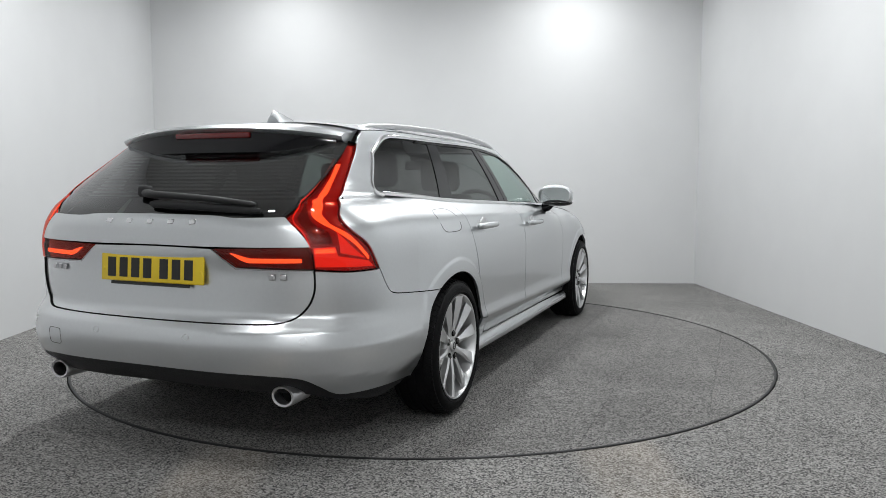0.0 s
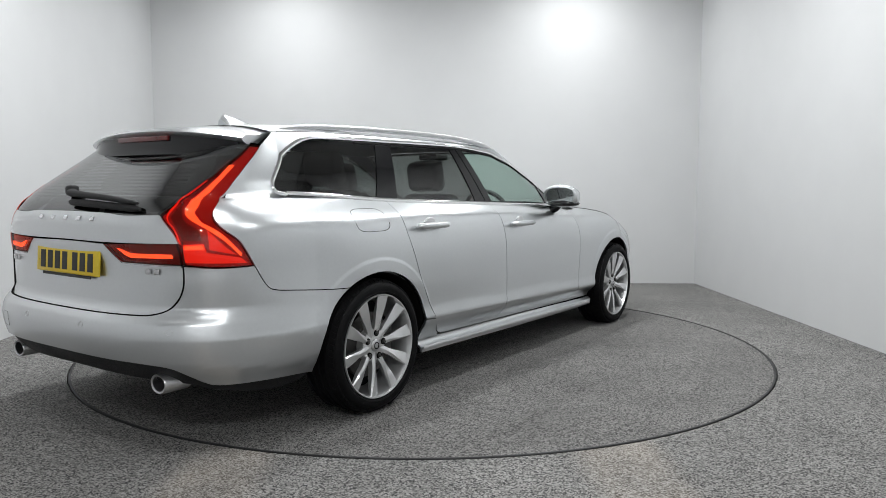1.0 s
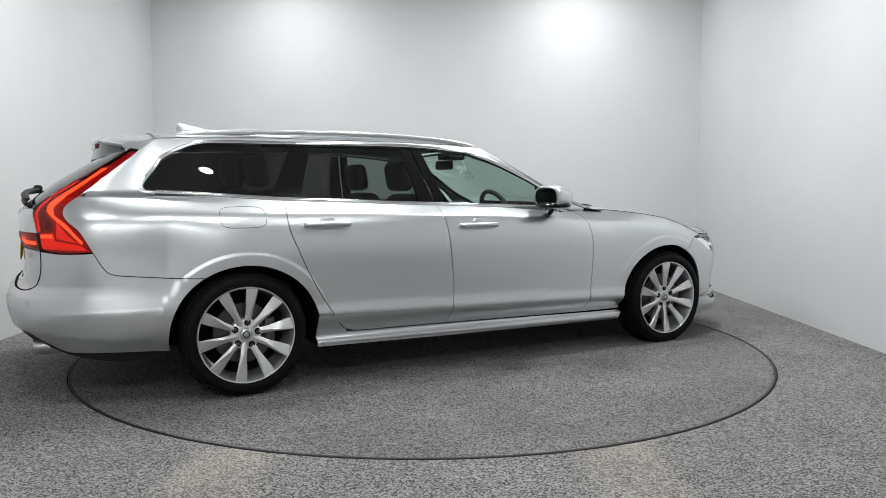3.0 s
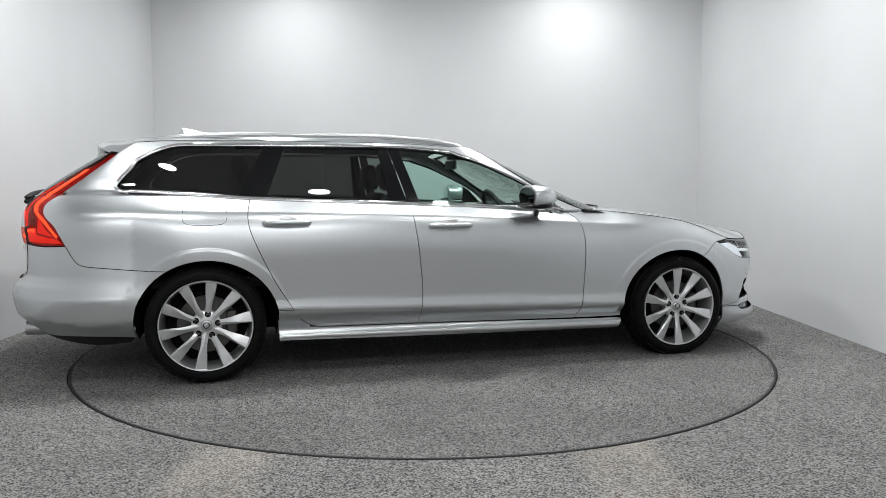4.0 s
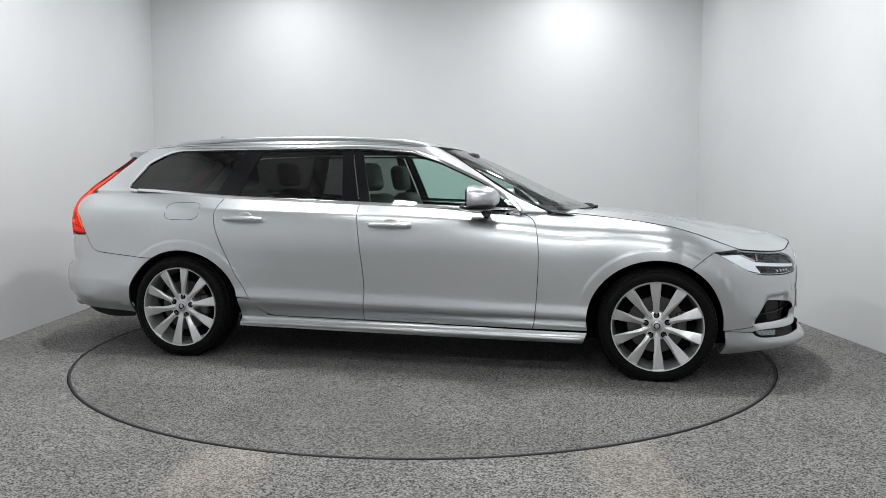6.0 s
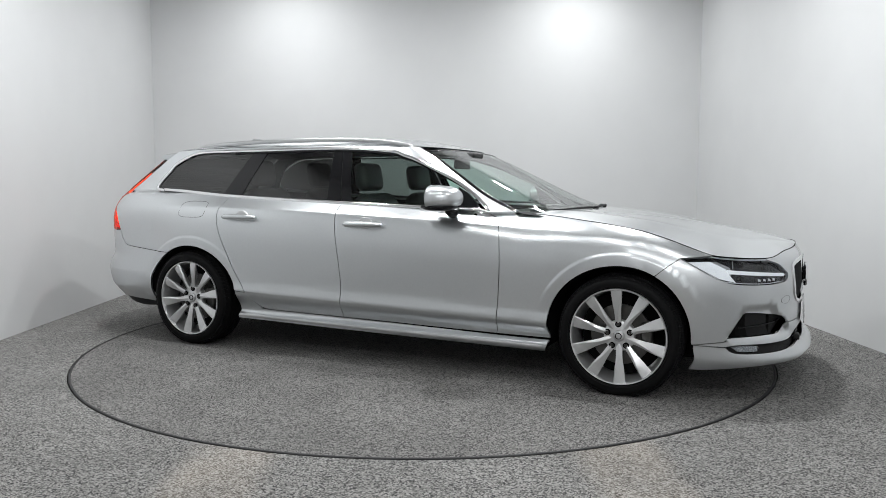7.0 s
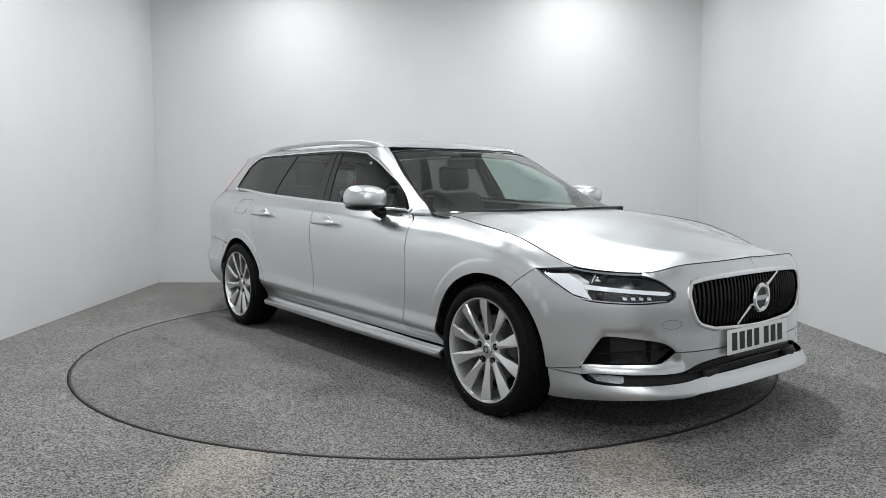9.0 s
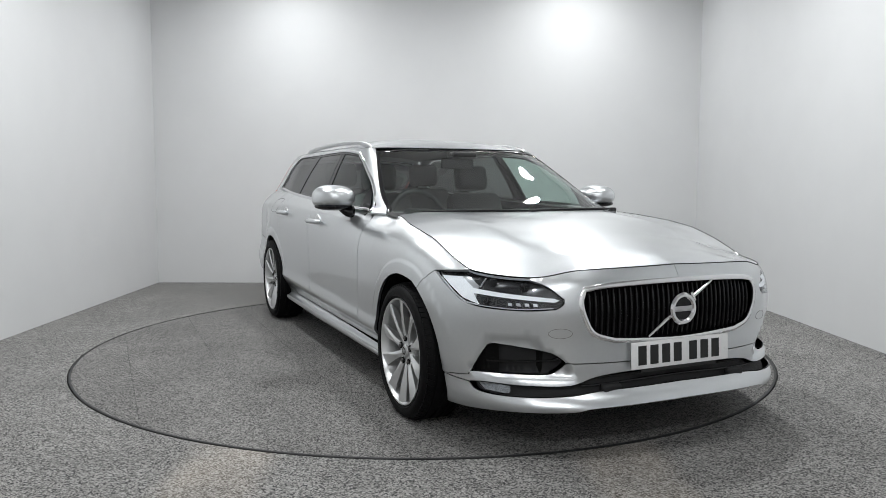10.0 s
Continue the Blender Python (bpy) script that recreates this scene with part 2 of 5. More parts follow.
def panel(name, poly, mat, parent, label="", front="nose", side=1, gap=0.0022, lift=0.0, depth=0.014, step=0.03, where=None, extra=()):
    """A sheet-metal or glass panel that follows the car's surface inside an outline, with folded-in edges."""
    surface = where or (lambda p, z: skin(p, z, front))
    v2, f2, n = triangles(inset(poly, gap), step, extra)
    pos, nor = [], []
    for a, b in v2:
        q = surface(a, b)
        du, dv = surface(a + 2e-3, b) - surface(a - 2e-3, b), surface(a, b + 2e-3) - surface(a, b - 2e-3)
        k = du.cross(dv).normalized()
        if k.dot(q - Vector((q.x * 0.8, 0, 0.55))) < 0:
            k = -k
        q = q + k * lift
        pos.append(Vector((q.x, q.y * side, q.z)))
        nor.append(Vector((k.x, k.y * side, k.z)))
    faces = []
    for a, b, c in f2:
        k = (pos[b] - pos[a]).cross(pos[c] - pos[a])
        faces.append((a, b, c) if k.dot(nor[a]) > 0 else (a, c, b))
    count = {}
    for f in faces:
        for a, b in ((f[0], f[1]), (f[1], f[2]), (f[2], f[0])):
            count[(a, b)] = 1
    rim = [(a, b) for a, b in count if (b, a) not in count]
    if depth:
        for a, b in rim:
            i = len(pos)
            side_way = (pos[b] - pos[a]).cross(nor[a]).normalized()
            for q, k in ((a, 0), (b, 0), (b, 1), (a, 1)):
                pos.append(pos[q] - nor[q] * depth * k)
                nor.append(side_way)
            faces.append((i, i + 3, i + 2, i + 1))
    me = bpy.data.meshes.new(name)
    me.from_pydata(pos, [], faces)
    me.shade_smooth()
    me.normals_split_custom_set_from_vertices(nor)
    return part(name, me, mat, parent, label)


def strip(name, line, width, mat, parent, label="", front="nose", side=1, lift=0.004, where=None):
    """A thin raised moulding along a line on the car's surface."""
    surface = where or (lambda p, z: skin(p, z, front))
    pts = []
    for a, b in line:
        q = surface(a, b)
        k = (surface(a + 2e-3, b) - surface(a - 2e-3, b)).cross(surface(a, b + 2e-3) - surface(a, b - 2e-3)).normalized()
        if k.dot(q - Vector((q.x * 0.8, 0, 0.55))) < 0:
            k = -k
        q = q + k * lift
        pts.append((Vector((q.x, q.y * side, q.z)), Vector((k.x, k.y * side, k.z))))
    bm = bmesh.new()
    rings = []
    for i, (q, k) in enumerate(pts):
        d = (pts[min(i + 1, len(pts) - 1)][0] - pts[max(i - 1, 0)][0]).normalized()
        s = d.cross(k).normalized()
        rings.append([bm.verts.new(q + s * width * a + k * b) for a, b in ((-0.5, -0.006), (-0.5, 0.0), (-0.3, 0.003), (0.3, 0.003), (0.5, 0.0), (0.5, -0.006))])
    for a, b in zip(rings, rings[1:]):
        for j in range(5):
            bm.faces.new((a[j], a[j + 1], b[j + 1], b[j]))
    return part(name, bm, mat, parent, label, smooth=50)


# ---- the studio ----
def slab(name, lo, hi, mat, label, category):
    ob = part(name, box(bmesh.new(), lo, hi), mat, None)
    return tagged(ob, label, category, kind="structure")


def build_room():
    x, b, f, c, w = ROOM_X, ROOM_BACK, ROOM_FRONT, CEILING, 0.12
    # the back wall leans a little off square, as the far corners show
    turn = Matrix.Translation((0, b, 0)) @ pose(0, 0, 0, 0, 0, -1.6)
    bm = box(bmesh.new(), (-x - 0.4, 0, 0), (x + 0.4, w, c))
    bm.transform(turn)
    tagged(part("wall_north", bm, M_WALL, None), "plain white painted studio wall behind the turntable", "wall", kind="structure")
    slab("wall_west", (-x - w, f, 0), (-x, b + 0.3, c), M_WALL, "plain white painted studio side wall", "wall")
    slab("wall_east", (x, f, 0), (x + w, b + 0.2, c), M_WALL, "plain white painted studio side wall", "wall")
    # unseen wall added behind the camera; its pale paint bounces light onto the car
    slab("wall_south", (-x, f - w, 0), (x, f, c), M_PALEWALL, "unseen pale grey wall behind the camera, added to bounce light on the car", "wall")
    slab("ceiling", (-x - w, f - w, c), (x + w, b + 0.5, c + 0.1), M_CEIL, "plain white studio ceiling", "ceiling")
    # floor with a round pit for the turntable
    bm = bmesh.new()
    n, r = 128, 2.272
    ring = [bm.verts.new((r * math.cos(2 * math.pi * i / n), r * math.sin(2 * math.pi * i / n), 0)) for i in range(n)]
    low = [bm.verts.new((v.co.x, v.co.y, -0.06)) for v in ring]

    def outer(a):
        dx, dy = math.cos(a), math.sin(a)
        k = min((x + w) / abs(dx) if abs(dx) > 1e-9 else 99, ((b + 0.4) if dy > 0 else -(f - w)) / abs(dy) if abs(dy) > 1e-9 else 99)
        return (dx * k, dy * k, 0)
    angles = [2 * math.pi * i / n for i in range(n)]
    rim = [bm.verts.new(outer(a)) for a in angles]
    for i in range(n):
        j = (i + 1) % n
        bm.faces.new((ring[i], rim[i], rim[j], ring[j]))
        bm.faces.new((ring[j], low[j], low[i], ring[i]))
    bm.faces.new(low)
    tagged(part("floor", bm, M_FLOOR, None), "grey speckled loop carpet floor of the studio", "floor", kind="structure")
    for x0, y0, power in LAMPS:
        lamp = new("downlight_or_fill")
        lamp.location = (x0, y0, c)
        tagged(lamp, "round recessed white ceiling downlight out of view, switched on, several added as fill", "downlight", "studio downlights")
        part("trim_ring", lathe([(0.112, -0.001), (0.135, -0.001), (0.135, -0.010), (0.128, -0.014), (0.112, -0.010)], 40, "z", True), M_CEIL, lamp, smooth=40)
        part("diffuser", lathe([(0.0005, -0.004), (0.112, -0.004), (0.112, -0.001), (0.0005, -0.001)], 40, "z"), M_LAMPGLOW, lamp, "glowing round diffuser")


def build_turntable():
    table = new("turntable")
    tagged(table, "large round turntable flush in the floor, covered with grey carpet tiles", "turntable")
    part("deck", lathe([(0.0005, -0.012), (2.258, -0.012), (2.258, -0.05), (0.0005, -0.05)], 128, "z"), M_EDGE, table, "black deck under the carpet")
    part("edge_trim", lathe([(2.252, -0.012), (2.265, -0.012), (2.265, 0.002), (2.261, 0.004), (2.252, 0.003)], 160, "z", True), M_EDGE, table, "thin black rubber edge")
    rim = [np.array((2.2515 * math.cos(2 * math.pi * i / 180), 2.2515 * math.sin(2 * math.pi * i / 180))) for i in range(180)]
    size, g = 0.5, 0.0008
    for i in range(-5, 5):
        for j in range(-5, 5):
            x0, x1, y0, y1 = i * size + 0.13 + g, (i + 1) * size + 0.13 - g, j * size + 0.07 + g, (j + 1) * size + 0.07 - g
            poly = [tuple(q) for q in rim]
            for ax, val, keep in ((0, x0, 1), (0, x1, -1), (1, y0, 1), (1, y1, -1)):
                out = []
                for a, b in zip(poly, poly[1:] + poly[:1]):
                    ia, ib = (a[ax] - val) * keep >= 0, (b[ax] - val) * keep >= 0
                    if ia:
                        out.append(a)
                    if ia != ib:
                        t = (val - a[ax]) / (b[ax] - a[ax])
                        out.append((a[0] + (b[0] - a[0]) * t, a[1] + (b[1] - a[1]) * t))
                poly = out
                if not poly:
                    break
            if len(poly) < 3:
                continue
            bm = bmesh.new()
            top = [bm.verts.new((*q, 0.0)) for q in poly]
            bot = [bm.verts.new((*q, -0.012)) for q in poly]
            bm.faces.new(top)
            for k in range(len(poly)):
                w = (k + 1) % len(poly)
                bm.faces.new((top[w], top[k], bot[k], bot[w]))
            part("carpet_tile", bm, M_DISC, table)
    return table


build_room()
turntable = build_turntable()


def curve(*pts):
    """A smooth monotone curve through (x, value) points."""
    xs = np.array([a for a, b in pts], float)
    ys = np.array([b for a, b in pts], float)
    h, d = np.diff(xs), np.diff(ys) / np.diff(xs)
    m = np.zeros(len(xs))
    m[0], m[-1] = d[0], d[-1]
    for i in range(1, len(xs) - 1):
        if d[i - 1] * d[i] > 0:
            w1, w2 = 2 * h[i] + h[i - 1], h[i] + 2 * h[i - 1]
            m[i] = (w1 + w2) / (w1 / d[i - 1] + w2 / d[i])

    def at(x):
        if x <= xs[0]:
            return float(ys[0] + m[0] * 0 * (x - xs[0]))
        if x >= xs[-1]:
            return float(ys[-1])
        i = int(np.searchsorted(xs, x) - 1)
        t = (x - xs[i]) / h[i]
        return float((2 * t**3 - 3 * t * t + 1) * ys[i] + (t**3 - 2 * t * t + t) * h[i] * m[i]
                     + (3 * t * t - 2 * t**3) * ys[i + 1] + (t**3 - t * t) * h[i] * m[i + 1])
    return at


# ---- the car's surface: x forward, y left, z up, origin under the middle of the wheelbase ----
AXLE, HUB_Z = 1.4705, 0.33
XR, ER = -1.85, 1.28            # where the tail begins to turn in, and its unrolled half length
XF, EF = 1.55, 1.40             # the same for the nose
XS, ES = 0.0, 1.10              # the same for the windscreen
belt = curve((-2.4, 1.075), (-1.87, 1.063), (-1.24, 1.023), (-0.31, 0.987), (0.40, 0.96), (0.72, 0.945), (0.95, 0.944))
# the upper edge of wings and nose, along the unrolled length
wing_top = curve((0.60, 0.951), (0.93, 0.944), (1.30, 0.910), (1.54, 0.873), (1.70, 0.835), (1.88, 0.780), (1.99, 0.748), (2.286, 0.735), (2.51, 0.766), (2.95, 0.777))
plan_w = curve((-1.95, 0.885), (-1.47, 0.925), (-0.8, 0.926), (0.0, 0.928), (0.9, 0.926), (1.5, 0.925), (1.6, 0.915))
lower_end = curve((0.10, -0.10), (0.20, -0.055), (0.30, -0.035), (0.38, -0.020), (0.6, -0.006), (0.8, 0.0), (1.0, 0.0))
lower_sill = curve((0.10, -0.13), (0.175, -0.088), (0.205, -0.048), (0.235, -0.046), (0.262, -0.078), (0.28, -0.074), (0.352, -0.014), (0.366, -0.010), (0.43, -0.017), (0.6, -0.011), (0.8, 0.0), (1.0, 0.0))
drop_w = curve((-2.0, 0.180), (-1.8, 0.180), (-1.23, 0.163), (-0.31, 0.128), (0.1, 0.126), (0.5, 0.140), (0.74, 0.165), (0.93, 0.200), (1.3, 0.135), (1.8, 0.110), (2.2, 0.07), (2.9, 0.02))
tail_x = curve((0.15, -2.42), (0.28, -2.50), (0.36, -2.555), (0.50, -2.588), (0.545, -2.576), (0.58, -2.540), (0.615, -2.508), (0.76, -2.500), (0.86, -2.515), (0.95, -2.510), (0.985, -2.490), (1.10, -2.355), (1.20, -2.204), (1.25, -2.122), (1.29, -2.062), (1.40, -1.92))
tail_n = curve((0.3, 3.2), (0.5, 3.2), (0.75, 3.7), (0.95, 3.5), (1.10, 5.2), (1.2, 5.0), (1.3, 5.0))
tail_w = curve((0.2, 0.03), (0.30, 0.030), (0.38, 0.036), (0.395, 0.036), (0.485, 0.030), (0.50, 0.026), (0.60, 0.004), (0.75, -0.008), (1.0, 0.018), (1.12, 0.0))
nose_x = curve((0.10, 2.25), (0.17, 2.360), (0.215, 2.398), (0.245, 2.382), (0.285, 2.345), (0.32, 2.335), (0.46, 2.335), (0.60, 2.345), (0.70, 2.330), (0.775, 2.29))
nose_n = curve((0.2, 2.9), (0.5, 2.7), (0.75, 2.6))
screen_x = curve((0.944, 1.13), (1.016, 0.93), (1.177, 0.58), (1.30, 0.31), (1.345, 0.19), (1.36, 0.15))


tuck = curve((-1.9, -0.10), (-1.3, -0.02), (-0.8, 0.0), (0.5, 0.0))


shoulder = curve((-2.4, 0.972), (-1.19, 0.954), (-0.34, 0.933), (0.2, 0.914), (0.78, 0.880), (1.06, 0.868), (1.5, 0.815))


def shelf(d, d0):
    """The inward slope below the windows: flat down to the shoulder crease, then soft."""
    a, b = 1 - 0.64 * d / d0, 0.36 * math.exp(-(d - d0) / 0.085)
    return (a + b + math.sqrt((a - b)**2 + 0.0025)) / 2


def lower_w(x, z):
    k = min(max((abs(x) - 1.15) / 0.15, 0), 1)
    crease = 0.367 - 0.022 * x
    z2 = z if z < 0.28 else 0.28 + (z - 0.28) * 0.072 / (crease - 0.28) if z < crease else z - (crease - 0.352) * max(0.0, 1 - (z - crease) / 0.3)
    return lower_sill(z2) * (1 - k) + lower_end(z) * k


def half_width(x, z):
    if z <= belt(x):
        return plan_w(x) + lower_w(x, z) - drop_w(x) * shelf(belt(x) - z, belt(x) - shoulder(x))
    dz = z - belt(x)
    return plan_w(x) - drop_w(min(x, 0.1)) - (0.40 + tuck(x)) * dz - 0.35 * dz * dz


def flare(x, z):
    """The raised lip round the wheel arches."""
    r = min(math.hypot((x - s * AXLE) * 0.93, z - HUB_Z) for s in (-1, 1))
    k = min(max((0.432 - r) / 0.022, 0), 1)
    return 0.006 * k * k * (3 - 2 * k) * min(max((z - 0.42) / 0.18, 0), 1)


def intake_hollow(p, z):
    """How deep the bumper is drawn in round the side intake."""
    a = ((p - 2.011) * 0.187 - (z - 0.310) * 0.131) / 0.2283
    b = 0.497 + 0.015 * (p - 2.142) / 0.165 - z
    c = (0.512 - 0.768 * (p - 2.307) - z) / 1.261
    k = min(max(min(a, b, c) / 0.035, 0), 1) * min(max((z - 0.330) / 0.02, 0), 1)
    return 0.020 * k


def oval(p, xs, e, length, w, n, way):
    a = math.pi / 2 * (1 - way * (p - xs) / e)
    c, s = max(math.cos(a), 0), math.sin(a)
    r = (c**n + abs(s)**n)**(-1 / n)
    return xs + way * length * r * c, w * r * s


def skin(p, z, front="nose"):
    """A point of the body's surface (left half y > 0; past the ends the other half)."""
    far = {"nose": XF + EF, "screen": XS + ES}.get(front, 9)
    if p < XR - ER or p > far:
        q = skin(2 * ((XR - ER) if p < 0 else far) - p, z, front)
        return Vector((q[0], -q[1], q[2]))
    if p < XR:
        x, y = oval(p, XR, ER, XR - tail_x(z), half_width(XR, z) + tail_w(z), tail_n(z), -1)
    elif front == "screen" and p > XS:
        x, y = oval(p, XS, ES, screen_x(z), half_width(XS, z), 4.0, 1)
    elif front == "nose" and p > 0.3:
        d = max(wing_top(p) - z, 0)
        fade = min(max((p - 1.0) / 0.5, 0), 1)
        g = math.exp(-d / 0.055)
        if fade < 1:
            g = g * fade + shelf(d, wing_top(p) - shoulder(p)) * (1 - fade)
        w = plan_w(p) + lower_w(p, z) - drop_w(p) * g
        if p < 0.8:
            k = (0.8 - p) / 0.5
            w = half_width(p, z) * k + w * (1 - k)
        if p > XF:
            x, y = oval(p, XF, EF, nose_x(z) - XF, w, nose_n(z), 1)
        else:
            x, y = p, w
    else:
        x, y = p, half_width(p, z) + tail_w(z) * min(max((-1.62 - p) / 0.23, 0), 1)
    if p < -1.8:
        # the rear bumper turns under below a crease
        low = max(0.310 + 0.125 * min(-1.83 - p, 0.62) - z, 0)
        ridge = max(0.457 + 0.076 * min(-1.874 - p, 0.5) - z, 0) * max(1 - (-1.8 - p) / 0.9, 0)
        y -= 0.16 * ridge * min((-1.8 - p) / 0.06, 1)
        x, y = x + 0.25 * low * min((-1.8 - p) / 0.7, 1), y - 0.42 * low * max(1 - (-1.8 - p) / 1.1, 0)
    elif front == "nose" and 2.0 < p < 2.47:
        # the hollow round the side intake
        k = intake_hollow(p, z)
        x, y = x - 0.7 * k, y - 0.7 * k
    return Vector((x, y + (flare(x, z) if y > 0.5 else 0), z))


# ---- the estate car ----
car = tagged(new("estate_car"), "silver metallic estate car with lit red tail lamps", "car")


def arch(cx, a0, a1, n=22, grow=0.0):
    """Points along a wheel arch between two angles."""
    return [(cx + (0.390 + grow) * math.cos(radians(a0 + (a1 - a0) * i / n)), HUB_Z + (0.357 + grow) * math.sin(radians(a0 + (a1 - a0) * i / n))) for i in range(n + 1)]


RD_REAR = [(-1.232, 1.021), (-1.244, 0.916), (-1.214, 0.80), (-1.105, 0.567), (-0.990, 0.380), (-0.955, 0.335), (-0.905, 0.295), (-0.846, 0.282)]
B_LINE = [(-0.307, 0.985), (-0.284, 0.832), (-0.259, 0.631), (-0.246, 0.462), (-0.264, 0.276)]
FD_FRONT = [(0.690, 0.944), (0.768, 0.898), (0.797, 0.796), (0.803, 0.627), (0.787, 0.353), (0.767, 0.262)]
LAMP_SIDE = [(-2.250, 0.778), (-2.300, 0.875), (-2.370, 0.938), (-2.390, 0.995), (-2.345, 1.055), (-2.303, 1.13), (-2.262, 1.205), (-2.190, 1.282)]
LAMP_INNER = [(-2.330, 1.287), (-2.40, 1.21), (-2.460, 1.12), (-2.525, 1.04), (-2.590, 0.988)]
GATE_X = -2.525                  # the shut line between lamp and tailgate, below the glass
QUARTER_LOW = [(-2.250, 0.778), (-2.20, 0.700), (-2.15, 0.670), (-2.01, 0.655), (-1.80, 0.638), (-1.678, 0.632)]
MID_R, MID_F, MID_S = XR - ER, XF + EF, XS + ES
FB_LINE = [(1.800, 0.735), (1.735, 0.697), (1.660, 0.642)]


def mirrored(run, mid):
    return [(2 * mid - a, b) for a, b in run]


def belt_run(a, b, n=8, up=0.0):
    return [(a + (b - a) * i / n, belt(a + (b - a) * i / n) + up) for i in range(n + 1)]


def wing_run(a, b, n=10):
    return [(a + (b - a) * i / n, wing_top(a + (b - a) * i / n)) for i in range(n + 1)]


WIN_FRONT = [(0.405, 0.956), (0.434, 1.05), (0.405, 1.15), (0.285, 1.25), (0.09, 1.297), (-0.07, 1.320), (-0.416, 1.343), (-1.056, 1.342), (-1.50, 1.338), (-1.66, 1.327), (-1.79, 1.276), (-1.90, 1.207), (-1.98, 1.150), (-2.012, 1.104), (-1.985, 1.074), (-1.90, 1.064)]
ROOF_EDGE = curve((-2.3, 1.300), (-1.9, 1.345), (-1.6, 1.362), (-1.2, 1.368), (-0.5, 1.366), (-0.1, 1.353), (0.0, 1.347), (0.2, 1.347), (0.55, 1.345))


def build_door_handle(door, x, z, s):
    y0 = skin(x, z).y
    bm = tube(spline([(x - 0.120, s * (y0 + 0.010), z), (x - 0.10, s * (y0 + 0.034), z + 0.001), (x, s * (y0 + 0.042), z + 0.002), (x + 0.10, s * (y0 + 0.034), z + 0.001), (x + 0.125, s * (y0 + 0.010), z)], 6),
              lambda t: 0.019 + 0.004 * math.sin(math.pi * t), 14, 0.75)
    part("handle", bm, M_PAINT, door, "silver painted pull handle", 60)
    cup = bmesh.new()
    bmesh.ops.create_uvsphere(cup, u_segments=24, v_segments=12, radius=1)
    cup.transform(Matrix.Translation((x + 0.008, s * (y0 - 0.004), z - 0.002)) @ Matrix.Diagonal((0.056, 0.012, 0.046, 1)))
    part("handle_cup", cup, M_SATIN, door, "recessed cup behind the handle", 80)


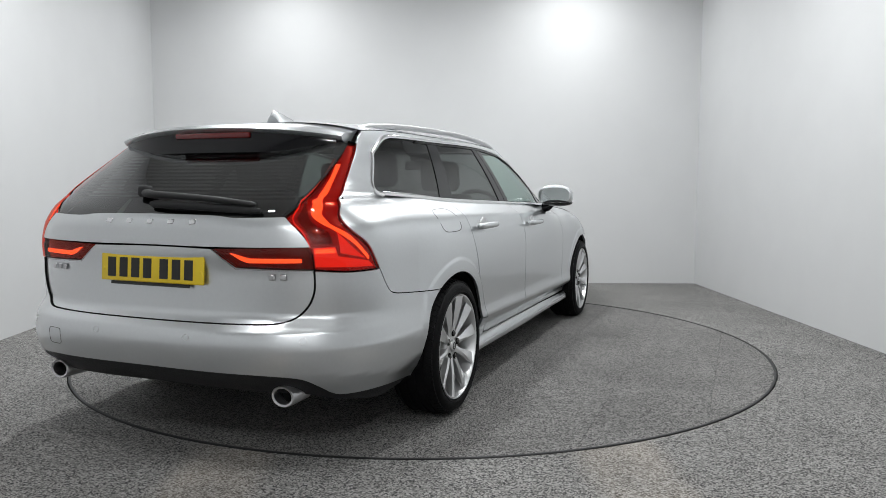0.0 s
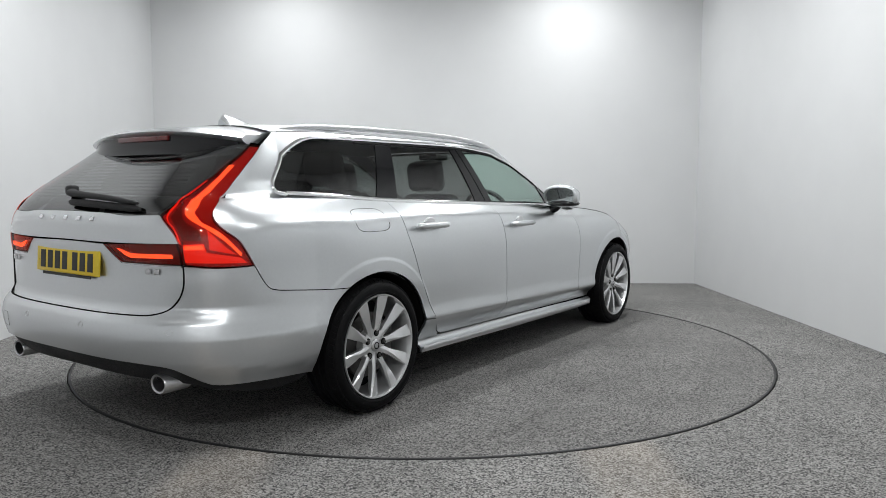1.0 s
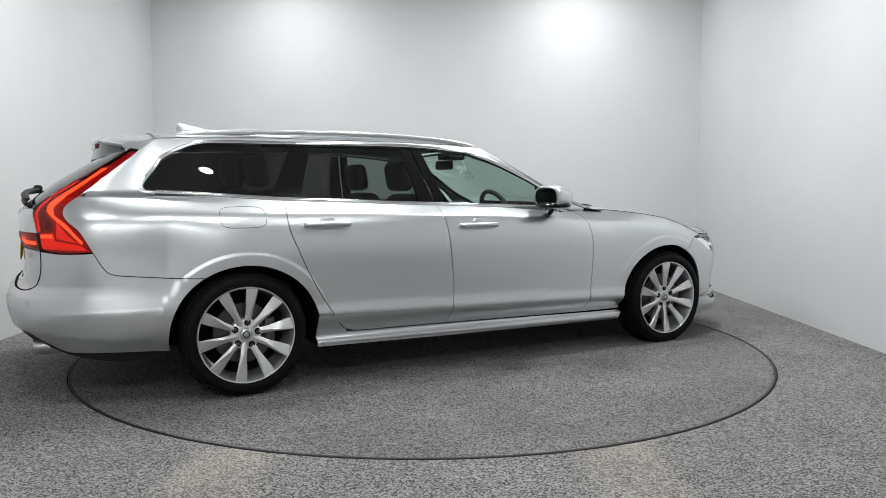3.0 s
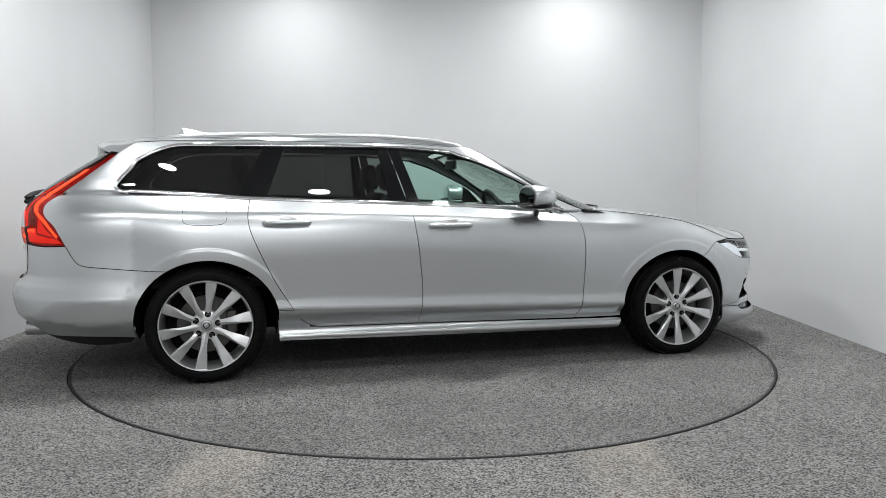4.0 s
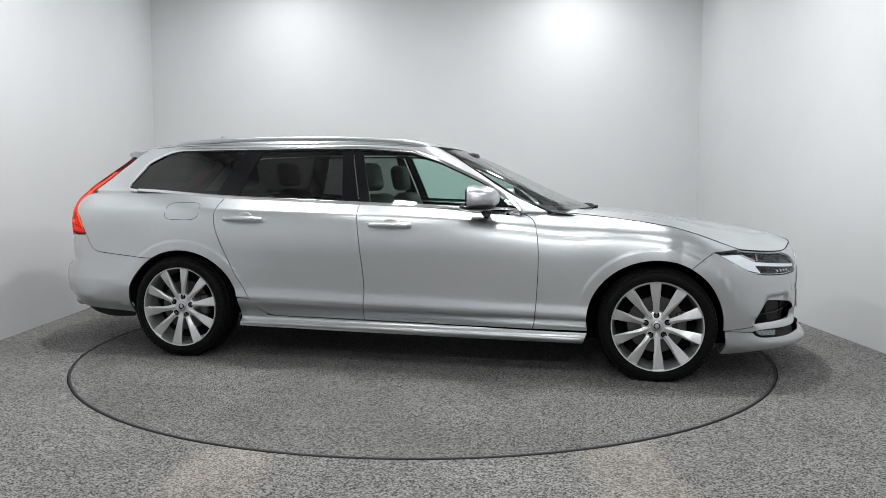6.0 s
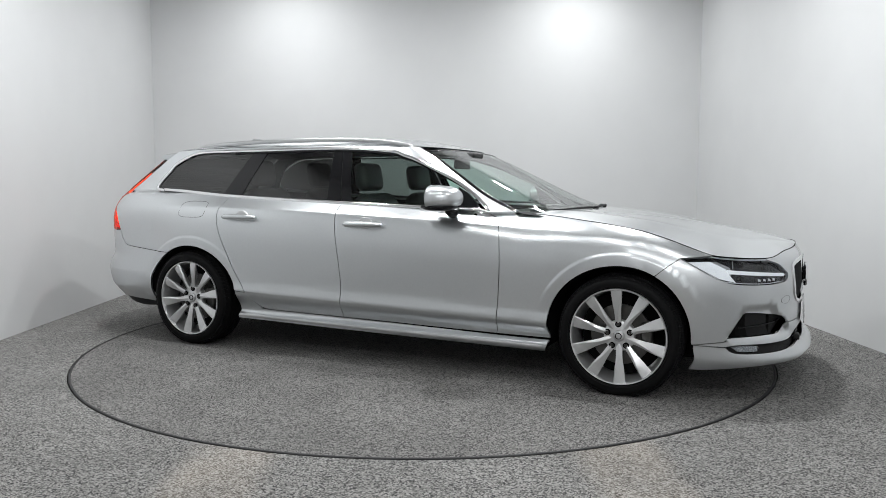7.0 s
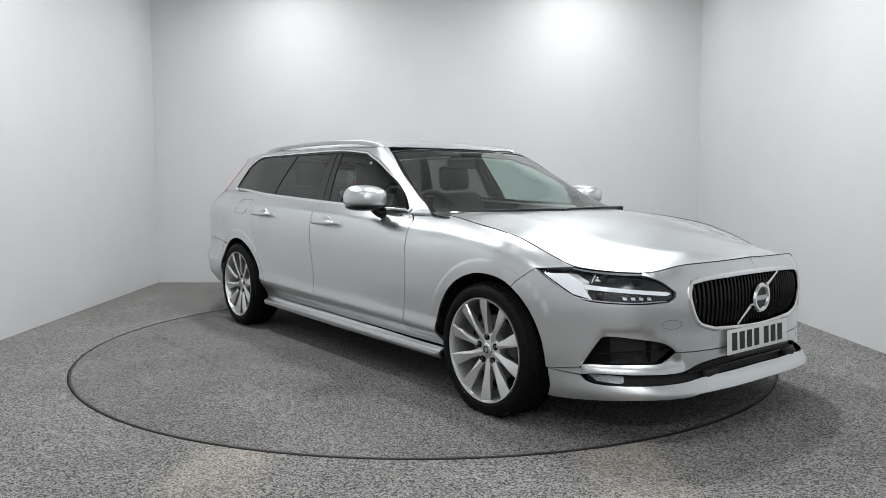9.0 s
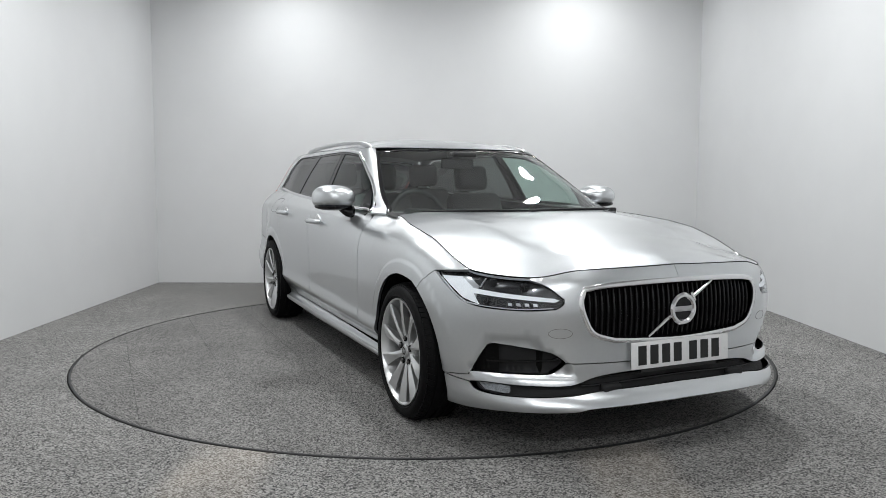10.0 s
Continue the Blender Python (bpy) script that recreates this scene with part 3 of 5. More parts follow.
def build_side(s):
    ps = dict(side=s)
    # finer points along the creases and the wheel arch lips
    fine = [(a, 0.367 - 0.022 * a + d) for d in (-0.045, -0.018, -0.004, 0.005, 0.013, 0.03, 0.06) for a in np.arange(-1.2, 1.2, 0.03)]
    fine += [(a, shoulder(a) + d) for d in (-0.05, -0.028, -0.014, -0.005, 0.003, 0.011, 0.022, 0.04) for a in np.arange(-1.95, 1.2, 0.03)]
    fine += [(cx + r / 0.93 * math.cos(b), HUB_Z + r * math.sin(b)) for r in (0.395, 0.409, 0.415, 0.421, 0.427, 0.433, 0.442) for cx in (-AXLE, AXLE) for b in np.arange(0.1, 3.1, 0.05)]
    skins = dict(side=s, extra=fine)
    rear = panel("rear_door", outline(belt_run(-1.232, -0.307), B_LINE, [(-0.264, 0.276), (-0.846, 0.282)], RD_REAR[::-1]), M_PAINT, car, "silver rear side door, closed", **skins)
    front = panel("front_door", outline(belt_run(-0.307, 0.690), FD_FRONT, [(0.767, 0.262), (-0.264, 0.276)], B_LINE[::-1]), M_PAINT, car, "silver front side door, closed", **skins)
    build_door_handle(rear, -1.034, 0.893, s)
    build_door_handle(front, -0.080, 0.867, s)
    panel("front_wing", outline(wing_run(0.690, 1.99), [(1.99, 0.748), (1.90, 0.742), (1.80, 0.735)], FB_LINE, arch(AXLE, 61, 191), [(1.088, 0.26), (0.767, 0.262)], FD_FRONT[::-1]), M_PAINT, car, "silver front wing", **skins)
    frame_line = outline(WIN_FRONT, belt_run(-1.90, -1.232, 5), RD_REAR[:5], [(-0.990, 0.390), (-1.087, 0.400)], arch(-AXLE, 11, 122), QUARTER_LOW[::-1], LAMP_SIDE,
                         [(-2.190, 1.282), (-2.14, 1.300), (-2.05, 1.320), (-1.95, 1.337)], [(a, ROOF_EDGE(a)) for a in np.linspace(-1.9, 0.45, 26)], [(0.456, 1.30), (0.463, 1.2), (0.472, 1.05), (0.490, 0.948)], [(0.490, 0.946), (0.405, 0.950)])
    panel("quarter_panel", frame_line, M_PAINT, car, "silver rear quarter panel with roof side and windscreen pillar", front="screen", **skins)
    sill_top = [(-1.087, 0.398), (-0.992, 0.388)] + RD_REAR[5:] + [(-0.264, 0.274), (0.767, 0.258), (1.086, 0.256)]
    panel("sill", outline(sill_top, [(1.086, 0.256), (1.06, 0.185)], [(1.06, 0.185), (-1.085, 0.212)], [(-1.085, 0.212), (-1.087, 0.398)]), M_PAINT, car, "silver side sill", gap=0.003, step=0.016, **ps)
    strip("sill_moulding", [(-1.07 + 2.12 * i / 30, 0.236 - 0.022 * i / 30) for i in range(31)], 0.022, M_SATIN, car, "bright strip along the sill", **ps)
    # side glass
    panes = (("rear_quarter_window", M_TINT2, [(-1.135, 1.330), (-1.50, 1.325), (-1.66, 1.310), (-1.78, 1.262), (-1.88, 1.200), (-1.955, 1.148), (-1.982, 1.106), (-1.960, 1.083), (-1.88, 1.074), (-1.50, 1.047), (-1.30, 1.037)], [(-1.30, 1.037), (-1.135, 1.330)], "dark tinted rear quarter window"),
             ("rear_door_window", M_TINT, [(-1.0, 1.330), (-0.465, 1.330)], [(-0.465, 1.330), (-0.415, 1.000), (-1.125, 1.030)], "dark tinted rear door window"),
             ("front_door_window", M_GLASS, [(-0.345, 1.328), (-0.06, 1.305), (0.09, 1.283), (0.270, 1.237), (0.385, 1.146), (0.414, 1.05), (0.388, 0.965)], [(0.388, 0.965), (-0.240, 0.990)], "clear greenish front door window"))
    for name, mat, a, b, label in panes:
        if name == "rear_door_window":
            poly = [np.array(q, float) for q in ((-1.02, 1.330), (-0.468, 1.330), (-0.415, 1.000), (-1.14, 1.030))]
        else:
            poly = outline(a, b)
        panel(name, poly, mat, car, label, front="screen", lift=-0.004, depth=0.0, gap=0.0, step=0.04, **ps)
    # black pillars and frames between the panes
    blacks = (("pillar_trim", [(-1.142, 1.336), (-1.018, 1.336), (-1.138, 1.028), (-1.305, 1.034)]), ("pillar_trim", [(-0.472, 1.336), (-0.409, 1.338), (-0.310, 0.992), (-0.422, 0.996)]),
              ("pillar_trim", [(-0.405, 1.338), (-0.338, 1.332), (-0.232, 0.987), (-0.306, 0.991)]))
    for name, poly in blacks:
        panel(name, [np.array(q) for q in poly], M_PIANO, car, "gloss black window pillar", front="screen", depth=0.01, lift=-0.001, **ps)
    panel("mirror_triangle", [np.array(q) for q in ((0.30, 0.968), (0.390, 0.966), (0.417, 1.06), (0.405, 1.10))], M_PIANO, car, "black mirror corner trim", front="screen", depth=0.01, lift=-0.001, **ps)
    # chrome round the windows
    top = spline(WIN_FRONT, 12)
    strip("window_moulding", top, 0.020, M_CHROME, car, "bright chrome strip over the side windows", front="screen", lift=0.004, **ps)
    strip("belt_moulding", belt_run(-1.90, 0.385, 40, 0.006), 0.020, M_CHROME, car, "bright chrome strip under the side windows", front="screen", lift=0.002, **ps)
    strip("belt_moulding", [(0.385, 0.967), (0.395, 0.959), (0.408, 0.953)], 0.016, M_CHROME, car, "bright chrome strip end", front="screen", lift=0.002, **ps)
    strip("window_seal", [(a, b - 0.016) for a, b in top[2:-90]], 0.012, M_PIANO, car, "black seal above the side glass", front="screen", lift=-0.001, **ps)
    # fuel flap on the driver's side
    if s < 0:
        cx, cz, w, h = -1.475, 0.937, 0.118, 0.054
        ring = [(cx + w * (abs(math.cos(a))**0.5) * (1 if math.cos(a) >= 0 else -1), cz + h * (abs(math.sin(a))**0.5) * (1 if math.sin(a) >= 0 else -1)) for a in [2 * math.pi * (i + 0.5) / 32 for i in range(33)]]
        strip("fuel_flap_gap", ring, 0.0035, M_SHELL, car, "dark joint round the fuel flap", lift=-0.0022, **ps)
    seam = [(0.68 + (MID_F - 0.68) * i / 90, wing_top(0.68 + (MID_F - 0.68) * i / 90) - 0.0015) for i in range(91)]
    strip("bonnet_joint", seam, 0.0055, M_SHELL, car, "dark joint along the bonnet edge", lift=-0.0012, **ps)
    build_mirror(s)
    build_tail_lamp(s)
    build_headlamp(s)
    build_arch_liner(-AXLE, s)
    build_arch_liner(AXLE, s)
    # roof rail
    line = spline([(-1.76, s * 0.530, 1.360), (-1.60, s * 0.540, 1.386), (-1.2, s * 0.552, 1.403), (-0.6, s * 0.560, 1.405), (-0.2, s * 0.566, 1.390), (0.0, s * 0.572, 1.366), (0.085, s * 0.575, 1.345)], 6)
    part("roof_rail", tube(line, 0.012, 10, 1.25), M_SATIN, car, "satin aluminium roof rail", 60)


def build_mirror(s):
    # the head: a rounded shell that is flat at the back
    bm = bmesh.new()
    bmesh.ops.create_uvsphere(bm, u_segments=32, v_segments=20, radius=1)
    for v in bm.verts:
        x, y, z = v.co
        f = lambda a, k: math.copysign(abs(a)**k, a)
        x = f(x, 0.8) * (0.178 if x > 0 else 0.016)
        z = f(z, 0.78) * (0.076 if z > 0 else 0.066)
        y = f(y, 0.78) * 0.122
        v.co = (x * (1 - 0.8 * max(-y, 0)), y, z - 0.10 * max(-y, 0) * 0.3)
    bm.transform(Matrix.Translation((0.405, s * 0.945, 1.030)) @ pose(0, 0, 0, 0, 0, s * -6))
    mirror = part("door_mirror", bm, M_PAINT, car, "silver door mirror with black foot", 60)
    foot = tube(spline([(0.50, s * 0.828, 0.945), (0.485, s * 0.865, 0.950), (0.47, s * 0.905, 0.985)], 5), lambda t: 0.036 - 0.006 * t, 14, 0.65, up=(1, 0, 0))
    part("mirror_foot", foot, M_PIANO, mirror, "gloss black mirror foot", 60)
    band = bmesh.new()
    bmesh.ops.create_uvsphere(band, u_segments=32, v_segments=10, radius=1)
    band.transform(Matrix.Translation((0.452, s * 0.946, 0.980)) @ pose(0, 0, 0, 0, 0, s * -6) @ Matrix.Diagonal((0.112, 0.112, 0.026, 1)))
    part("mirror_base", band, M_PIANO, mirror, "gloss black lower shell", 60)
    face = bmesh.new()
    bmesh.ops.create_circle(face, cap_ends=True, segments=40, radius=1)
    for v in face.verts:
        v.co = (0, math.copysign(abs(v.co.x)**0.7, v.co.x) * 0.098, math.copysign(abs(v.co.y)**0.7, v.co.y) * 0.056)
    face.transform(Matrix.Translation((0.389, s * 0.948, 1.032)) @ pose(0, 0, 0, 0, 0, s * -6))
    part("mirror_glass", face, M_MIRROR, mirror, "mirror glass")


def build_tail_lamp(s):
    out = outline(LAMP_INNER, [(-2.590, 0.988), (-2.55, 0.92), (GATE_X, 0.845)], [(GATE_X, 0.845), (GATE_X, 0.785)], [(GATE_X, 0.785), (-2.40, 0.776), (-2.250, 0.778)], LAMP_SIDE, [(-2.190, 1.282), (-2.330, 1.287)])
    lamp = panel("tail_lamp", out, M_REDBASE, car, "tall red tail lamp, lit", side=s, front="rear", lift=-0.016, depth=0.02, step=0.02)
    # unseen backing added to block the glow towards the cabin
    panel("lamp_glow_block", out, M_SHELL, lamp, "black backing added to keep the lamp's glow out of the cabin", side=s, front="rear", lift=-0.042, depth=-0.04, step=0.04, gap=-0.008)
    panel("lens", out, M_REDLENS, lamp, "clear red outer lens", side=s, front="rear", lift=0.001, depth=0.012, step=0.025)
    guide = outline([(-2.405, 1.200), (-2.418, 1.14), (-2.455, 1.075), (-2.496, 1.021)], [(-2.496, 1.021), (-2.494, 0.985), (-2.436, 0.940), (-2.362, 0.882), (-2.300, 0.815)], [(-2.300, 0.815), (-2.291, 0.830)], [(-2.291, 0.830), (-2.37, 0.917), (-2.437, 0.964)], [(-2.437, 0.964), (-2.456, 1.000), (-2.440, 1.03), (-2.400, 1.10), (-2.362, 1.200)])
    strip("edge_light", spline([(-2.425, 1.22), (-2.465, 1.13), (-2.520, 1.05), (-2.566, 0.985), (-2.545, 0.93), (-2.528, 0.87)], 6), 0.004, M_REDSOFT, lamp, "thin glowing red edge line", front="rear", side=s, lift=-0.010)
    cell = outline([(-2.425, 1.20), (-2.47, 1.10), (-2.53, 1.02), (-2.555, 0.985)], [(-2.555, 0.985), (-2.535, 0.93), (-2.522, 0.885)], [(-2.522, 0.885), (-2.445, 0.884)], [(-2.445, 0.884), (-2.452, 0.930)], [(-2.452, 0.930), (-2.502, 0.975), (-2.506, 1.03)], [(-2.506, 1.03), (-2.46, 1.085), (-2.425, 1.15), (-2.412, 1.20)])
    panel("dark_cell", cell, M_REDDARK, lamp, "unlit dark red inner cell", side=s, front="rear", lift=-0.012, depth=0.003, step=0.018)
    for r in range(4):
        for c in range(3):
            panel("cell_stud", [np.array((-2.512 + 0.020 * c + a, 0.893 + 0.018 * r + b)) for a, b in ((0, 0), (0.007, 0), (0.007, 0.005), (0, 0.005))], M_REDBASE, lamp, side=s, front="rear", lift=-0.009, depth=0.002, step=0.01, gap=0.0)
    panel("light_guide", guide, M_REDGLOW, lamp, "glowing red light guide", side=s, front="rear", lift=-0.010, depth=0.004, step=0.02)
    low = outline([(-2.522, 0.872), (-2.440, 0.876)], [(-2.440, 0.876), (-2.432, 0.838)], [(-2.432, 0.838), (-2.30, 0.815)], [(-2.30, 0.815), (-2.272, 0.788)], [(-2.272, 0.788), (-2.522, 0.793)])
    panel("reflector", low, M_REDSOFT, lamp, "glowing red lower chamber", side=s, front="rear", lift=-0.010, depth=0.004, step=0.02)
    panel("reflector", [np.array(q) for q in ((-2.516, 0.866), (-2.446, 0.870), (-2.440, 0.848), (-2.516, 0.846))], M_REDGLOW, lamp, "brighter upper band of the chamber", side=s, front="rear", lift=-0.007, depth=0.003, step=0.02)
    wedge = outline([(-2.425, 0.935), (-2.365, 0.868), (-2.310, 0.822)], [(-2.310, 0.822), (-2.425, 0.846)], [(-2.425, 0.846), (-2.425, 0.935)])
    panel("reflector", wedge, M_REDSOFT, lamp, "glowing red wedge beside the light guide", side=s, front="rear", lift=-0.011, depth=0.003, step=0.02)


HEAD_TOP = [[(1.800, 0.735), (1.91, 0.741), (2.02, 0.743)], [(2.02, 0.743), (2.15, 0.734), (2.286, 0.725), (2.37, 0.700), (2.438, 0.652)]]
HEAD_LOW = [[(2.438, 0.652), (2.432, 0.630), (2.405, 0.612)], [(2.405, 0.612), (2.30, 0.604), (2.15, 0.606), (2.06, 0.614), (1.99, 0.632)], [(1.99, 0.632), (1.800, 0.735)]]


def build_headlamp(s):
    out = outline(*HEAD_TOP, *HEAD_LOW)
    lamp = panel("headlamp", out, M_LAMPBLACK, car, "black headlamp with white hammer-shaped running light", side=s, lift=-0.024, depth=0.01, step=0.02)
    panel("lens", out, M_LENS, lamp, "clear outer lens", side=s, lift=-0.001, depth=0.012, step=0.025)
    panel("bezel", [np.array(q) for q in ((1.835, 0.728), (1.99, 0.735), (2.065, 0.700), (2.065, 0.622), (1.992, 0.638))], M_SATIN, lamp, "bright reflector bezel", side=s, lift=-0.018, depth=0.004, step=0.014)
    strip("bezel_edge", spline([(1.815, 0.731), (1.90, 0.684), (1.988, 0.636), (2.06, 0.619), (2.25, 0.610), (2.395, 0.617)], 8), 0.006, M_CHROME, lamp, "thin chrome lamp edge", side=s, lift=-0.006)
    head = [np.array(q) for q in ((1.845, 0.722), (1.955, 0.727), (2.035, 0.690), (2.050, 0.662), (2.085, 0.620), (2.00, 0.640))]
    panel("light_guide", head, M_DRL, lamp, "white head of the hammer-shaped light guide", side=s, lift=-0.010, depth=0.006, step=0.012, gap=0.0)
    arm = [np.array(q) for q in ((2.040, 0.684), (2.20, 0.671), (2.40, 0.656), (2.418, 0.648), (2.40, 0.640), (2.20, 0.654), (2.052, 0.664))]
    panel("light_guide", arm, M_DRL, lamp, "white handle of the hammer-shaped light guide", side=s, lift=-0.006, depth=0.008, step=0.010, gap=0.0)
    for k in range(4):
        a = 2.215 + 0.034 * k
        panel("reflector_cell", [np.array(q) for q in ((a, 0.620), (a + 0.022, 0.619), (a + 0.018, 0.636), (a - 0.004, 0.637))], M_CHROME, lamp, "small bright reflector cell", side=s, lift=-0.014, depth=0.006, step=0.012)
    for a, z in ((2.125, 0.633), (2.13, 0.705), (2.27, 0.692)):
        q = skin(a, z)
        bm = bmesh.new()
        bmesh.ops.create_uvsphere(bm, u_segments=16, v_segments=10, radius=0.020)
        bm.transform(Matrix.Translation((q.x - 0.02, s * (q.y - 0.02), z)))
        part("projector", bm, M_PIANO, lamp, "dark glassy projector", 60)
    panel("lamp_divider", [np.array(q) for q in ((2.07, 0.690), (2.075, 0.732), (2.083, 0.732), (2.079, 0.690))], M_SATIN, lamp, side=s, lift=-0.012, depth=0.006, step=0.015)


def build_arch_liner(cx, s):
    bm = bmesh.new()
    rows = []
    for i in range(25):
        a = radians(-14 + 208 * i / 24)
        x, z = cx + 0.384 * math.cos(a), HUB_Z + 0.352 * math.sin(a)
        y0 = max(min(skin(x, max(z, 0.2)).y - 0.018, 0.91), 0.7)
        rows.append([bm.verts.new((x, s * y, z)) for y in (y0, 0.60)])
    for a, b in zip(rows, rows[1:]):
        bm.faces.new((a[0], a[1], b[1], b[0]))
    bm.faces.new([r[1] for r in rows])
    part("arch_liner", bm, M_SHELL, car, "black wheel arch liner", 40)


def build_wheel(cx, s):
    wheel = part("wheel", lathe([(0.0005, 0.078), (0.070, 0.078), (0.080, 0.072), (0.084, 0.060), (0.080, 0.02), (0.0005, 0.02)], 40), M_ALLOY, car, "ten-spoke silver alloy wheel", 40)
    hub, phase = (0.317, 3.0) if cx > 0 else (0.326, -8.0)
    wheel.matrix_basis = pose(cx - (0.0 if cx > 0 else 0.009), s * 0.813, hub, 0, 0, 0 if s > 0 else 180)
    out = 0.112
    part("rim", lathe([(0.255, out - 0.004), (0.2525, out + 0.002), (0.247, out + 0.001), (0.242, out - 0.012), (0.234, 0.06), (0.222, -0.09), (0.249, -0.10), (0.250, 0.05)], 72, "y", True), M_ALLOY, wheel, "silver rim ring", 35)
    # the tyre stands a little flat on the floor
    tread = [(0.250, out - 0.012), (0.2555, out - 0.004), (0.266, out + 0.006), (0.268, out + 0.004), (0.286, out + 0.008), (0.303, out - 0.001), (0.305, out - 0.005), (0.3155, out - 0.018), (0.3225, out - 0.034)]
    for a in (0.066, 0.022, -0.022, -0.066):
        tread += [(0.327, a + 0.008), (0.320, a + 0.005), (0.320, a - 0.005), (0.327, a - 0.008)]
    tread += [(0.3235, -out + 0.034), (0.304, -out + 0.002), (0.268, -out), (0.250, -out + 0.02)]
    bm = lathe(tread, 96)
    for v in bm.verts:
        v.co.z = max(v.co.z, -hub)
    part("tyre", bm, M_TYRE, wheel, "black road tyre", 50)
    # slanting shoulder blocks
    block = box(bmesh.new(), (-0.0112, 0.070, 0.302), (0.0112, 0.102, 0.3262), 0)
    for v in block.verts:
        v.co.x += (v.co.y - 0.070) * 0.35
        if v.co.y > 0.09:
            v.co.z -= 0.008
    shoulder = part("tread_block", block, M_TYRE, wheel)
    for i in range(1, 72):
        if abs(5 * i - 180) < 11:
            continue
        tb = part("tread_block", shoulder.data, M_TYRE, wheel)
        tb.matrix_basis = pose(0, 0, 0, 0, 5 * i, 0)
    # spokes: tapered blades with one slanting flank
    bm = bmesh.new()
    sec = ((0.040, 0.0135, 0.078, 0.030, 0.0), (0.075, 0.0165, 0.086, 0.032, 0.0), (0.105, 0.0165, 0.093, 0.036, -0.1), (0.135, 0.0185, 0.099, 0.036, -0.35), (0.165, 0.0235, 0.103, 0.036, -0.55), (0.200, 0.0275, 0.107, 0.032, -0.7), (0.245, 0.0315, 0.110, 0.022, -0.8))
    rings = []
    for r, w, top, thick, ridge in sec:
        drop = 0.011 * min(1, (r - 0.04) / 0.10)
        rings.append([bm.verts.new(v) for v in ((-w, top - 0.003 - drop * 0.35, r), (w * (ridge - 0.07), top, r), (w * (ridge + 0.07), top, r), (w, top - 0.003 - drop, r), (w * 0.75, top - thick, r), (-w * 0.75, top - thick, r))])
    for a, b in zip(rings, rings[1:]):
        for j in range(6):
            bm.faces.new((a[j], a[(j + 1) % 6], b[(j + 1) % 6], b[j]))
    bm.faces.new(rings[0]), bm.faces.new(rings[-1][::-1])
    first = part("spoke", bm, M_ALLOY, wheel, "", 18)
    for i in range(10):
        sp = first if i == 0 else part("spoke", first.data, M_ALLOY, wheel)
        sp.matrix_basis = pose(0, 0, 0, 0, 36 * i + phase, 0)
    bolt = lathe([(0.0005, 0.086), (0.007, 0.086), (0.0095, 0.082), (0.0095, 0.06)], 12)
    # the shade of the bolt recess is put in as a black ring
    well = lathe([(0.010, 0.079), (0.0150, 0.081), (0.0165, 0.079), (0.0165, 0.06), (0.010, 0.06)], 20, "y", True)
    b0, w0 = part("bolt", bolt, M_IRON, wheel, "steel wheel bolt", 40), part("bolt_shade_ring", well, M_SHELL, wheel, "black ring standing for the shade in the bolt recess", 50)
    for i in range(5):
        m = pose(0.062 * math.sin(radians(72 * i + phase)), 0.004, 0.062 * math.cos(radians(72 * i + phase)))
        for o in (b0, w0):
            k = o if i == 0 else part(o.name.split(".")[0], o.data, None, wheel)
            k.matrix_basis = m
    cap = part("centre_cap", lathe([(0.0005, 0.090), (0.024, 0.089), (0.029, 0.086), (0.031, 0.080)], 32), M_SATIN, wheel, "grey centre cap with a dark ring emblem", 50)
    part("emblem_ring", lathe([(0.013, 0.0905), (0.018, 0.0905), (0.018, 0.089), (0.013, 0.089)], 28, "y", True), M_PIANO, cap)
    part("brake_disc", lathe([(0.07, 0.030), (0.160, 0.030), (0.160, 0.005), (0.07, 0.005)], 48, "y", True), M_IRON, wheel, "grey iron brake disc", 40)
    # flat black disc added for the shade behind the spokes
    part("wheel_shade_disc", lathe([(0.0005, -0.02), (0.220, -0.02), (0.220, -0.03), (0.0005, -0.03)], 40), M_SHELL, wheel, "black disc standing for the shade inside the wheel")
    cal = box(bmesh.new(), (-0.165, -0.01, -0.055), (-0.105, 0.050, 0.075), 0.012)
    part("caliper", cal, M_IRON, wheel, "grey brake caliper", 40)


